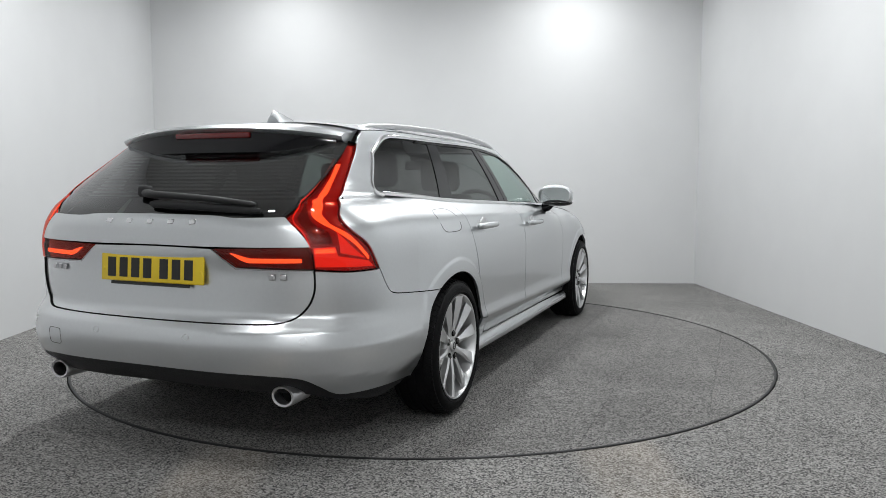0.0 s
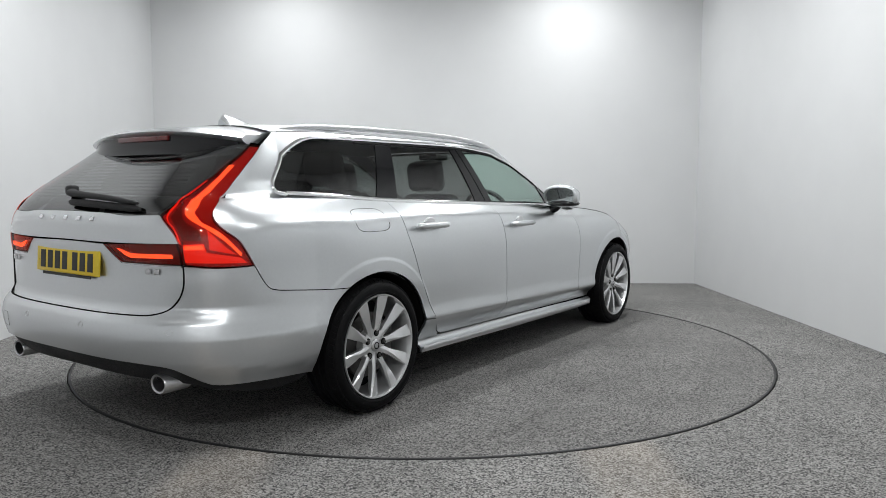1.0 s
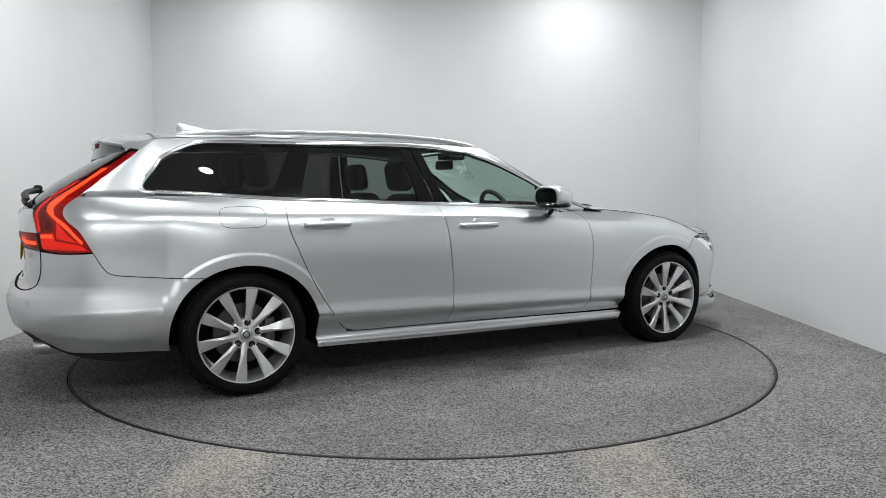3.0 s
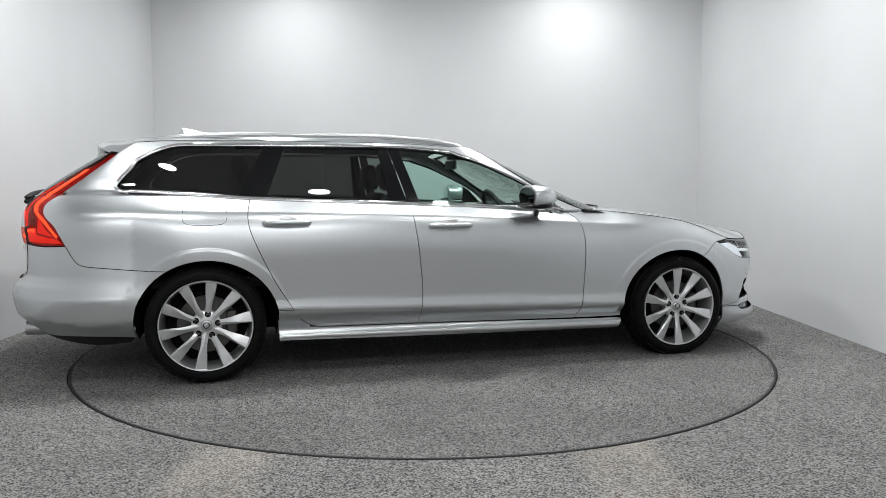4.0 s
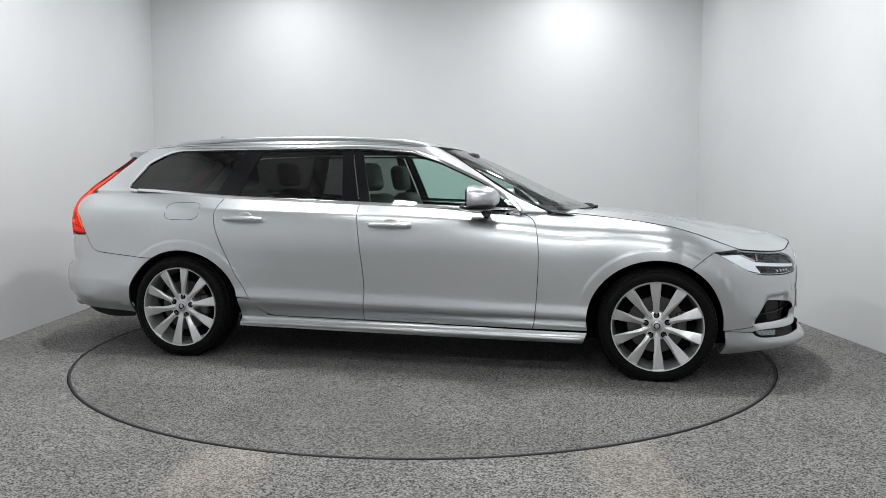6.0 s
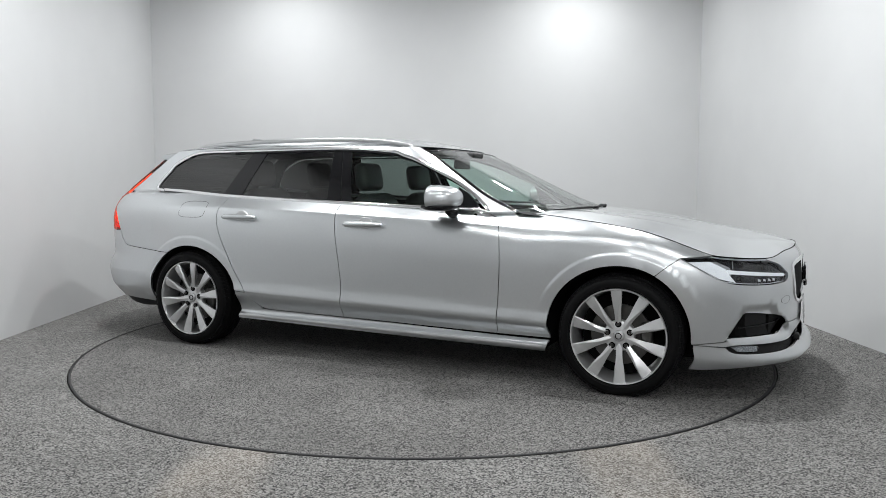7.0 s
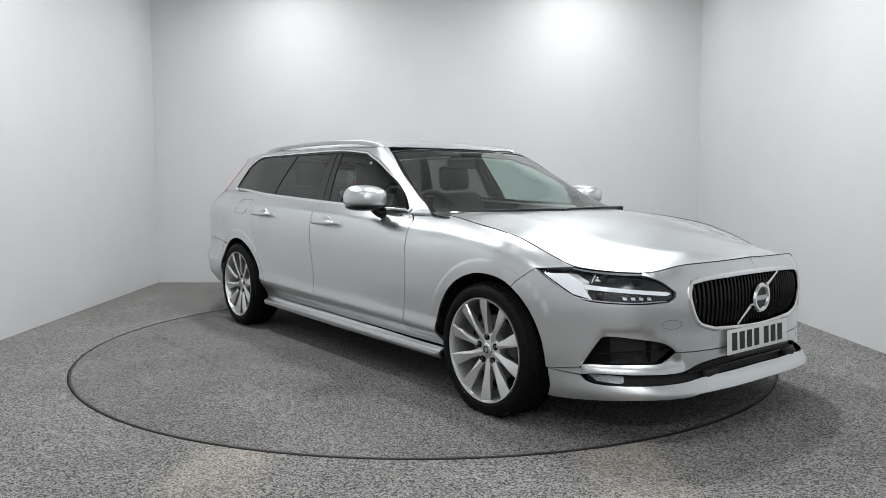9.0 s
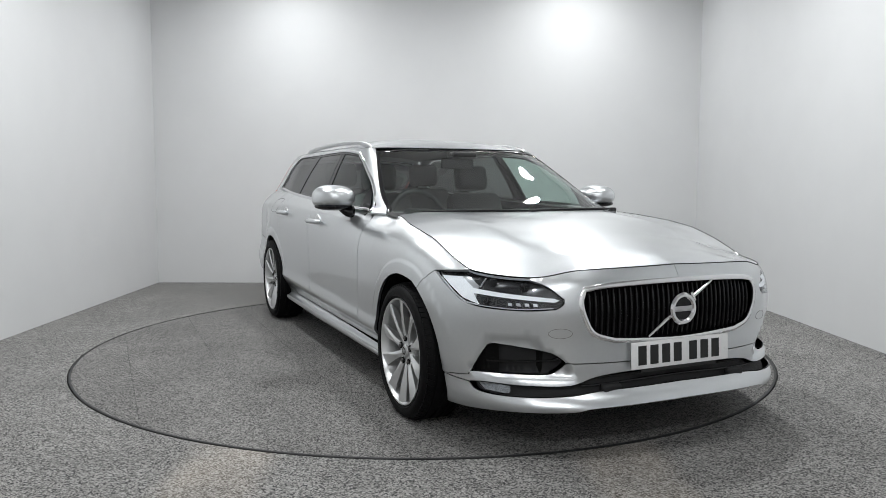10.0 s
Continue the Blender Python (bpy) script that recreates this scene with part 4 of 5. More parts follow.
def build_tail():
    # tailgate: outer skin below the glass
    left = [(GATE_X, 0.785), (GATE_X - 0.003, 0.70), (GATE_X - 0.03, 0.635), (GATE_X - 0.09, 0.590), (-2.75, 0.580), (MID_R, 0.577)]
    low = left + mirrored(left, MID_R)[::-1][1:]
    blade = [(GATE_X, 0.785), (-2.78, 0.790), (-2.865, 0.862), (GATE_X, 0.875)]
    lip = [(-2.590, 0.986), (-2.76, 0.982), (-2.86, 0.990), (MID_R, 0.993)]
    top = lip + mirrored(lip, MID_R)[::-1][1:]
    lower = outline([(GATE_X, 0.785), (-2.78, 0.790)], [(-2.78, 0.790), (-2.865, 0.862)], [(-2.865, 0.862), (MID_R, 0.866), (2 * MID_R + 2.865, 0.862)],
                    [(2 * MID_R + 2.865, 0.862), (2 * MID_R + 2.78, 0.790)], [(2 * MID_R + 2.78, 0.790), (2 * MID_R - GATE_X, 0.785)], mirrored(left, MID_R), left[::-1])
    gate = panel("tailgate", lower, M_PAINT, car, "silver tailgate, closed", lift=-0.006, step=0.03)
    upper = outline(top, [(2 * MID_R + 2.590, 0.986), (2 * MID_R + 2.55, 0.92), (2 * MID_R - GATE_X, 0.872)], [(2 * MID_R - GATE_X, 0.872), (2 * MID_R + 2.865, 0.868), (MID_R, 0.870), (-2.865, 0.868), (GATE_X, 0.872)], [(GATE_X, 0.872), (-2.55, 0.92), (-2.590, 0.986)])
    panel("tailgate_upper", upper, M_PAINT, gate, "silver upper lip of the tailgate", step=0.025, gap=0.0015)
    for s in (-1, 1):
        lamp = panel("gate_lamp", [np.array(q) for q in blade], M_REDDARK, gate, "dark red lamp blade on the tailgate, lit", side=s, front="rear", lift=-0.014, step=0.025, depth=0.01)
        # unseen backing here too, added against glow leaking inwards
        panel("lamp_glow_block", [np.array(q) for q in blade], M_SHELL, lamp, "black backing added to keep the lamp's glow out of the cabin", side=s, front="rear", lift=-0.034, step=0.05, depth=-0.03, gap=-0.006)
        panel("lens", [np.array(q) for q in blade], M_REDLENS, lamp, "red lens", side=s, front="rear", lift=0.0, step=0.03, depth=0.01)
        panel("light_guide", [np.array(q) for q in ((-2.56, 0.810), (-2.735, 0.806), (-2.760, 0.815), (-2.800, 0.846), (-2.785, 0.846), (-2.732, 0.828), (-2.56, 0.830))], M_REDGLOW, lamp, "glowing red bar", side=s, front="rear", lift=-0.008, step=0.02, depth=0.003)
    strip("tailgate_gap", spline(low, 5), 0.009, M_SHELL, gate, "dark joint under the tailgate", lift=-0.0015)
    # rear window with black border
    g = LAMP_INNER[::-1]
    win = outline(top[::-1], g, [(-2.330, 1.287), (-2.7, 1.298), (MID_R, 1.30), (2 * MID_R + 2.7, 1.298), (2 * MID_R + 2.330, 1.287)], mirrored(g, MID_R)[::-1])
    panel("rear_window", win, M_REARGLASS, gate, "dark tinted rear window with heating wires", front="rear", lift=-0.003, depth=0.0, gap=0.001, step=0.04)
    for k in range(13):
        z = 1.06 + 0.015 * k
        e = 0.62 - 0.35 * (z - 1.0)
        strip("heating_wire", [(MID_R - e + 2 * e * i / 16, z) for i in range(17)], 0.0016, M_IRON, gate, "", front="rear", lift=-0.009)
    # spoiler
    bm = bmesh.new()
    rows = []
    for i in range(33):
        u = -1 + i / 16
        k = abs(u)**3
        y = 0.598 * u
        x1 = -2.128 + 0.100 * k
        zt = 1.372 - 0.042 * abs(u)**2.2
        rows.append([bm.verts.new(v) for v in ((-1.80, y * 0.93, roof_z(-1.80, y * 0.93) - 0.002), (-1.93, y * 0.98, zt + 0.018 - 0.018 * k), (x1 + 0.03, y, zt - 0.002), (x1, y, zt - 0.018), (x1 + 0.012, y, zt - 0.034), (-1.96, y * 0.985, zt - 0.06))])
    for a, b in zip(rows, rows[1:]):
        for j in range(5):
            bm.faces.new((a[j], a[j + 1], b[j + 1], b[j]))
    bm.faces.new(rows[0]), bm.faces.new(rows[-1][::-1])
    spoiler = part("spoiler", bm, M_PAINT, car, "silver roof spoiler over the rear window", 50)
    bm = bmesh.new()
    rows = []
    for i in range(25):
        u = -1 + i / 12
        k = abs(u)**3
        y = 0.570 * u
        x1 = -2.116 + 0.092 * k
        zt = 1.340 - 0.032 * abs(u)**2.2
        rows.append([bm.verts.new(v) for v in ((x1, y, zt), (x1 - 0.002, y, zt - 0.030), (-2.128 + 0.080 * k, y, 1.262 - 0.010 * k), (-2.135 + 0.085 * k, y, 1.246 - 0.010 * k), (-1.95, y, 1.240))])
    for a, b in zip(rows, rows[1:]):
        for j in range(4):
            bm.faces.new((a[j], a[j + 1], b[j + 1], b[j]))
    part("spoiler_underside", bm, M_PIANO, spoiler, "gloss black underside of the spoiler", 40)
    part("brake_light", box(bmesh.new(), (-2.126, -0.20, 1.308), (-2.09, 0.20, 1.334), 0.006), M_REDDARK, spoiler, "dark red high-level brake light", 40)
    # wiper
    def on_glass(p, z, out):
        q = skin(p, z, "rear")
        return (q.x - 0.72 * out, -q.y, q.z + 0.70 * out)
    arm = spline([on_glass(-3.235, 1.060, 0.018), on_glass(-3.16, 1.043, 0.034), on_glass(-3.05, 1.036, 0.038), on_glass(-2.85, 1.026, 0.036), on_glass(-2.675, 1.014, 0.024)], 8)
    wiper = part("rear_wiper", tube(arm, lambda t: 0.025 - 0.009 * t, 12, 0.7), M_PLASTIC, car, "black rear wiper arm", 60)
    blade = spline([on_glass(-3.16, 1.020, 0.014), on_glass(-2.95, 1.010, 0.020), on_glass(-2.665, 0.998, 0.014)], 8)
    part("wiper_blade", tube(blade, 0.013, 8, 1.2), M_PLASTIC, wiper, "", 60)
    hub = on_glass(-3.245, 1.064, 0.018)
    part("wiper_cap", box(bmesh.new(), (hub[0] - 0.022, hub[1] - 0.028, hub[2] - 0.022), (hub[0] + 0.024, hub[1] + 0.028, hub[2] + 0.026), 0.014), M_PLASTIC, wiper, "", 40)
    # plate, badges
    build_plate(-2.503, 0.773, -1, M_YELLOW, "yellow rear number plate with black characters")
    for y0, widths in ((0.575, (0.030, 0.026, 0.030)), (-0.545, (0.032, 0.032))):
        y = y0
        for w in widths:
            m = surface_pose(y, 0.757)
            part("badge_bar", box(bmesh.new(), (-w * 0.38, -0.011, -0.001), (w * 0.38, 0.011, 0.003), 0.003, m), M_SATIN, gate, "small chrome badge character shape", 40)
            y -= w + 0.010
    for k in range(5):
        y = 0.21 - 0.105 * k
        m = surface_pose(y, 0.962)
        part("badge_bar", box(bmesh.new(), (-0.015, -0.010, -0.001), (0.015, 0.010, 0.004), 0.003, m), M_CHROME, gate, "raised chrome badge shape", 40)
    # bumper
    side_top = QUARTER_LOW[::-1]
    a0 = arch(-AXLE, 122, 191)
    corner = [(-2.250, 0.776), (-2.40, 0.774), (GATE_X, 0.783)]
    edge = [(-1.853, 0.262), (-1.95, 0.270), (-2.209, 0.281), (-2.40, 0.284), (-2.455, 0.299), (-2.50, 0.336), (-2.56, 0.374), (-2.66, 0.388), (-2.80, 0.392), (MID_R, 0.394)]
    folds = [(a, z) for z in (0.30, 0.325, 0.355, 0.37, 0.385, 0.40, 0.45, 0.465, 0.48, 0.495, 0.51, 0.53, 0.545, 0.556, 0.568, 0.58, 0.592, 0.605, 0.62) for a in np.arange(2 * MID_R + 1.9, -1.9, 0.025)]
    full = outline(a0, edge + mirrored(edge, MID_R)[::-1][1:], mirrored(a0, MID_R)[::-1], mirrored(side_top, MID_R), mirrored(corner, MID_R), mirrored(left, MID_R), left[::-1], corner[::-1], side_top[::-1])
    bumper = panel("rear_bumper", full, M_PAINT, car, "silver wrap-around rear bumper with parking sensors", step=0.026, extra=folds)
    low_edge = [(-1.90, 0.222), (-2.15, 0.215), (-2.45, 0.255), (-2.60, 0.290), (MID_R, 0.305)]
    skirt = outline(edge + mirrored(edge, MID_R)[::-1][1:], mirrored(low_edge, MID_R), low_edge[::-1])
    panel("bumper_skirt", skirt, M_PLASTIC, bumper, "black lower bumper skirt", lift=-0.012, step=0.03)
    for p in (-2.54, -2.93):
        for q in (p, 2 * MID_R - p):
            ring = [(q + 0.012 * math.cos(a), 0.525 + 0.012 * math.sin(a)) for a in [2 * math.pi * i / 20 for i in range(21)]]
            strip("parking_sensor", ring, 0.0025, M_SATIN, bumper, "round grey parking sensor", lift=-0.0015)
    ring = [(-2.715 + 0.034 * math.copysign(abs(math.cos(a))**0.35, math.cos(a)), 0.475 + 0.034 * math.copysign(abs(math.sin(a))**0.35, math.sin(a))) for a in [2 * math.pi * (i + 0.5) / 24 for i in range(25)]]
    strip("tow_cover_joint", ring, 0.003, M_IRON, bumper, "joint of the towing eye cover", lift=-0.002)
    for s in (-1, 1):
        ex = lathe([(0.034, 0.0), (0.042, 0.003), (0.046, -0.004), (0.046, -0.12), (0.040, -0.12), (0.036, -0.01)], 36, "y", True)
        ex.transform(Matrix.Translation((-2.460, s * 0.578, 0.300)) @ pose(0, 0, 0, 0, 0, 90) @ Matrix.Diagonal((1.15, 1, 0.92, 1)))
        pipe = part("exhaust_tip", ex, M_SATIN, car, "oval brushed metal exhaust tip", 40)
        inn = lathe([(0.0005, -0.05), (0.037, -0.05), (0.037, -0.055), (0.0005, -0.055)], 24)
        inn.transform(Matrix.Translation((-2.460, s * 0.578, 0.300)) @ pose(0, 0, 0, 0, 0, 90))
        part("exhaust_bore", inn, M_SHELL, pipe, "dark bore")


def chart_p(y, z):
    """The unrolled place on the tail at which the surface has that y."""
    lo, hi = MID_R - ER * 0.9, MID_R + ER * 0.9
    for _ in range(40):
        mid = (lo + hi) / 2
        if skin(mid, z).y < y:
            lo = mid
        else:
            hi = mid
    return lo


def chart_f(y, z):
    lo, hi = MID_F - EF * 0.9, MID_F + EF * 0.9
    for _ in range(40):
        mid = (lo + hi) / 2
        if skin(mid, z).y > y:
            lo = mid
        else:
            hi = mid
    return lo


def surface_pose(y, z, find=chart_p):
    """A frame on the tail: x to the viewer's right, y up, z out."""
    p = find(y, z)
    q = skin(p, z)
    du, dv = skin(p + 2e-3, z) - skin(p - 2e-3, z), skin(p, z + 2e-3) - skin(p, z - 2e-3)
    n = du.cross(dv).normalized()
    if n.x * q.x < 0:
        n = -n
    up = dv.normalized()
    r = up.cross(n)
    m = Matrix((r, up, n)).transposed().to_4x4()
    m.translation = q
    return m


def build_plate(x, z, way, mat, label):
    plate = part("number_plate", box(bmesh.new(), (-0.26, -0.0555, 0), (0.26, 0.0555, 0.004), 0.0035), mat, car, label, 40)
    m = Matrix(((0, 0, way, x), (way, 0, 0, 0), (0, 1, 0, z), (0, 0, 0, 1))) @ pose(0, 0, 0, -4 if way < 0 else -3, 0, 0)
    plate.matrix_basis = m
    at = -0.226
    for k in range(7):
        w = 0.050
        part("character_bar", box(bmesh.new(), (at, -0.0395, 0.004), (at + w - 0.008, 0.0395, 0.0052)), M_INK, plate, "plain black bar in place of a character")
        at += w + 0.0115 + (0.022 if k == 3 else 0)
    part("dealer_strip", box(bmesh.new(), (-0.21, -0.070, -0.001), (0.19, -0.057, 0.003), 0.001), M_INK, plate, "thin black strip below the plate")
    for a in (-0.245, 0.245):
        dot = lathe([(0.0005, 0.0058), (0.005, 0.0055), (0.006, 0.004)], 14, "z")
        dot.transform(Matrix.Translation((a, -0.008, 0)))
        part("screw_cap", dot, mat, plate)


def build_nose():
    # bumper face between the bonnet edge and the lower lip
    gr_out = [(2.515, 0.690), (2.60, 0.704), (2.774, 0.712), (MID_F, 0.714)]
    g_top = gr_out + mirrored(gr_out, MID_F)[::-1][1:]
    g_side = [(2 * MID_F - 2.515, 0.690), (2 * MID_F - 2.500, 0.640), (2 * MID_F - 2.515, 0.575), (2 * MID_F - 2.555, 0.510), (2 * MID_F - 2.64, 0.480)]
    g_low = [(2 * MID_F - 2.64, 0.480), (MID_F, 0.466), (2.64, 0.480)]
    grille_line = outline(g_top, g_side, g_low, mirrored(g_side, MID_F)[::-1])
    # half panels left and right of the grille, joined by bands over and under it
    for s in (-1, 1):
        hood_edge = [(2.286, 0.733), (2.40, 0.750), (2.51, 0.765), (2.72, 0.774), (MID_F, 0.777)]
        intake_top = [(2.052, 0.338), (2.092, 0.394), (2.122, 0.436), (2.145, 0.458), (2.20, 0.459), (2.263, 0.453), (2.373, 0.437), (2.417, 0.419), (2.443, 0.395)]
        intake_low = [(2.443, 0.395), (2.415, 0.370), (2.37, 0.348), (2.235, 0.345), (2.052, 0.338)]
        face = outline([(1.660, 0.642), (1.735, 0.697), (1.800, 0.735)], HEAD_LOW[2][::-1], HEAD_LOW[1][::-1], HEAD_LOW[0][::-1], HEAD_TOP[1][2:][::-1], hood_edge, [(MID_F, 0.777), (MID_F, 0.714)], gr_out[::-1],
                       mirrored(g_side, MID_F), [(2.64, 0.480), (MID_F, 0.466)], [(MID_F, 0.466), (MID_F, 0.390)], [(MID_F, 0.392), (2.70, 0.392), (2.50, 0.392), (2.443, 0.394)], intake_top[::-1], [(2.052, 0.338), (2.03, 0.318)], [(2.03, 0.318), (1.868, 0.298)], arch(AXLE, -5, 61)[0:])
        panel("front_bumper", face, M_PAINT, car, "silver front bumper skin beside the grille", side=s, step=0.025, gap=0.0012)
        pocket = outline(intake_top, intake_low)
        intake = panel("side_intake", pocket, M_PLASTIC, car, "black side air intake with a fin", side=s, lift=-0.035, depth=-0.035, step=0.025)
        panel("intake_fin", [np.array(q) for q in ((2.085, 0.384), (2.41, 0.404), (2.42, 0.396), (2.078, 0.372))], M_PIANO, intake, "dark fin", side=s, lift=-0.020, depth=0.010, step=0.02)
        ring = [(2.47 - 0.045 + 0.045 * math.cos(a), 0.515 + 0.020 * math.sin(a)) for a in [2 * math.pi * i / 24 for i in range(25)]]
        strip("washer_cover_joint", [(a, b) for a, b in ring], 0.002, M_IRON, car, "joint of the washer cover", side=s, lift=-0.002)
    # lower lip with the long opening
    open_top = [(2.03, 0.291), (2.12, 0.300), (2.30, 0.300), (2.46, 0.304), (2.56, 0.335), (2.70, 0.350), (MID_F, 0.354)]
    open_low = [(2.03, 0.288), (2.07, 0.259), (2.25, 0.258), (2.45, 0.268), (2.60, 0.282), (MID_F, 0.288)]
    tip = [(1.84, 0.160), (1.95, 0.166), (2.218, 0.193), (2.431, 0.206), (2.513, 0.220), (2.70, 0.226), (MID_F, 0.228)]
    opening = outline(open_top + mirrored(open_top, MID_F)[::-1][1:], mirrored(open_low, MID_F), open_low[::-1])
    lower = panel("lower_grille", opening, M_PLASTIC, car, "black lower air intake", lift=-0.030, depth=-0.028, step=0.03)
    for z in (0.302, 0.328):
        strip("grille_bar", [(2.50 + 0.9 * i / 24, z + 0.012 * math.sin(math.pi * i / 24)) for i in range(25)], 0.010, M_PIANO, lower, "black bar", lift=-0.018)
    for s in (-1, 1):
        fog = outline([(2.06, 0.290), (2.14, 0.296), (2.22, 0.294)], [(2.22, 0.294), (2.20, 0.268), (2.09, 0.266)])
        fl = panel("fog_lamp", fog, M_FOG, lower, "small clear fog lamp", side=s, lift=-0.022, depth=0.004, step=0.02)
        panel("lens", fog, M_LENS, fl, "", side=s, lift=-0.008, depth=0.004, step=0.03)
        q = skin(2.62, 0.285)
        part("radar_block", box(bmesh.new(), (q.x - 0.03, s * q.y - 0.045, 0.270), (q.x + 0.004, s * q.y + 0.045, 0.305), 0.012), M_PLASTIC, lower, "small black block", 40)
    lip = outline([(1.868, 0.296), (2.03, 0.290)], open_low, mirrored(open_low, MID_F)[::-1], [(2 * MID_F - 2.03, 0.290), (2 * MID_F - 1.868, 0.296)], mirrored(tip, MID_F), tip[::-1])
    panel("front_lip", lip, M_PAINT, car, "silver front lip with a pointed lower edge", step=0.028)
    BLADE_TOP = [(1.868, 0.297), (2.03, 0.317), (2.052, 0.335), (2.235, 0.342), (2.37, 0.345), (2.418, 0.368), (2.447, 0.391), (2.50, 0.390), (2.70, 0.390), (MID_F, 0.390)]
    band = outline(BLADE_TOP, mirrored(BLADE_TOP, MID_F)[::-1], [(2 * MID_F - 1.868, 0.296), (2 * MID_F - 2.03, 0.290)], mirrored(open_top, MID_F), open_top[::-1], [(2.03, 0.290), (1.868, 0.296)])
    panel("lip_blade", band, M_PAINT, car, "silver blade above the lower intake", step=0.028, gap=0.001)
    # grille
    grille = panel("grille", grille_line, M_SHELL, car, "black grille with upright bars in a chrome frame", lift=-0.045, depth=-0.043, step=0.04)
    strip("grille_frame", grille_line + grille_line[:2], 0.021, M_CHROME, grille, "chrome grille frame", lift=0.003)
    for k in range(-16, 17):
        y = k * 0.0265
        e = abs(y)
        zt, zl = 0.700 - 0.02 * (e / 0.45)**3, 0.482 + 0.075 * max(0, (e - 0.30) / 0.15)**2
        q0, q1 = skin(chart_f(y, zt), zt), skin(chart_f(y, zl), zl)
        line = [Vector((q0.x - 0.022, y, zt)).lerp(Vector((q1.x - 0.022, y, zl)), i / 6) + Vector((0.010 * math.sin(math.pi * i / 6), 0, 0)) for i in range(7)]
        part("grille_bar", tube(line, 0.0065, 8, 1.8, up=(1, 0, 0)), M_PIANO, grille, "", 60)
    # emblem: ring, blue-black centre and diagonal bar
    ex = skin(MID_F, 0.590).x + 0.004
    bar = tube([(ex - 0.012, 0.165, 0.702), (ex - 0.012, 0.08, 0.648), (ex - 0.012, -0.08, 0.545), (ex - 0.012, -0.165, 0.486)], 0.008, 8, 0.6, up=(1, 0, 0))
    part("emblem_bar", bar, M_CHROME, grille, "diagonal chrome bar", 50)
    ring = lathe([(0.046, 0.004), (0.052, 0.012), (0.062, 0.012), (0.068, 0.004), (0.064, -0.01), (0.048, -0.01)], 48, "y", True)
    ring.transform(Matrix.Translation((ex, 0, 0.594)) @ pose(0, 0, 0, 0, 0, -90))
    em = part("emblem", ring, M_CHROME, grille, "round chrome emblem ring", 40)
    inner = lathe([(0.0005, 0.002), (0.047, 0.002), (0.047, -0.006), (0.0005, -0.006)], 40)
    inner.transform(Matrix.Translation((ex, 0, 0.594)) @ pose(0, 0, 0, 0, 0, -90))
    part("emblem_centre", inner, M_PIANO, em, "dark emblem centre")
    part("emblem_band", box(bmesh.new(), (ex + 0.001, -0.047, 0.583), (ex + 0.007, 0.047, 0.605), 0.002), M_SATIN, em, "bright band across the emblem", 40)
    head = box(bmesh.new(), (ex - 0.006, -0.022, -0.006), (ex + 0.008, 0.022, 0.006), 0.003)
    head.transform(Matrix.Translation((0, 0.052, 0.642)) @ pose(0, 0, 0, -60, 0, 0))
    part("emblem_arrow", head, M_CHROME, em, "", 40)
    build_plate(skin(MID_F, 0.412).x + 0.010, 0.414, 1, M_WHITEPLATE, "white front number plate with black characters")


# ---- roof and bonnet ----
roof_mid = curve((-2.1, 1.345), (-1.9, 1.390), (-1.6, 1.418), (-1.2, 1.434), (-0.6, 1.438), (-0.2, 1.424), (0.0, 1.398), (0.12, 1.368), (0.19, 1.347))


def roof_edge_y(x):
    z = ROOF_EDGE(x)
    if x <= 0:
        return half_width(x, z)
    w = half_width(0.0, 1.347)
    return w * max(1 - (min(x, 0.1887) / 0.1887)**3, 0.0)**(1 / 3)


def roof_z(x, y):
    e = max(roof_edge_y(x), 0.02)
    zc, ze = roof_mid(x), ROOF_EDGE(x)
    return zc - (zc - ze) * min(abs(y) / e, 1)**3.2


bonnet_mid = curve((1.0, 0.972), (1.12, 0.958), (1.48, 0.922), (1.77, 0.885), (2.06, 0.838), (2.20, 0.808), (2.30, 0.777))


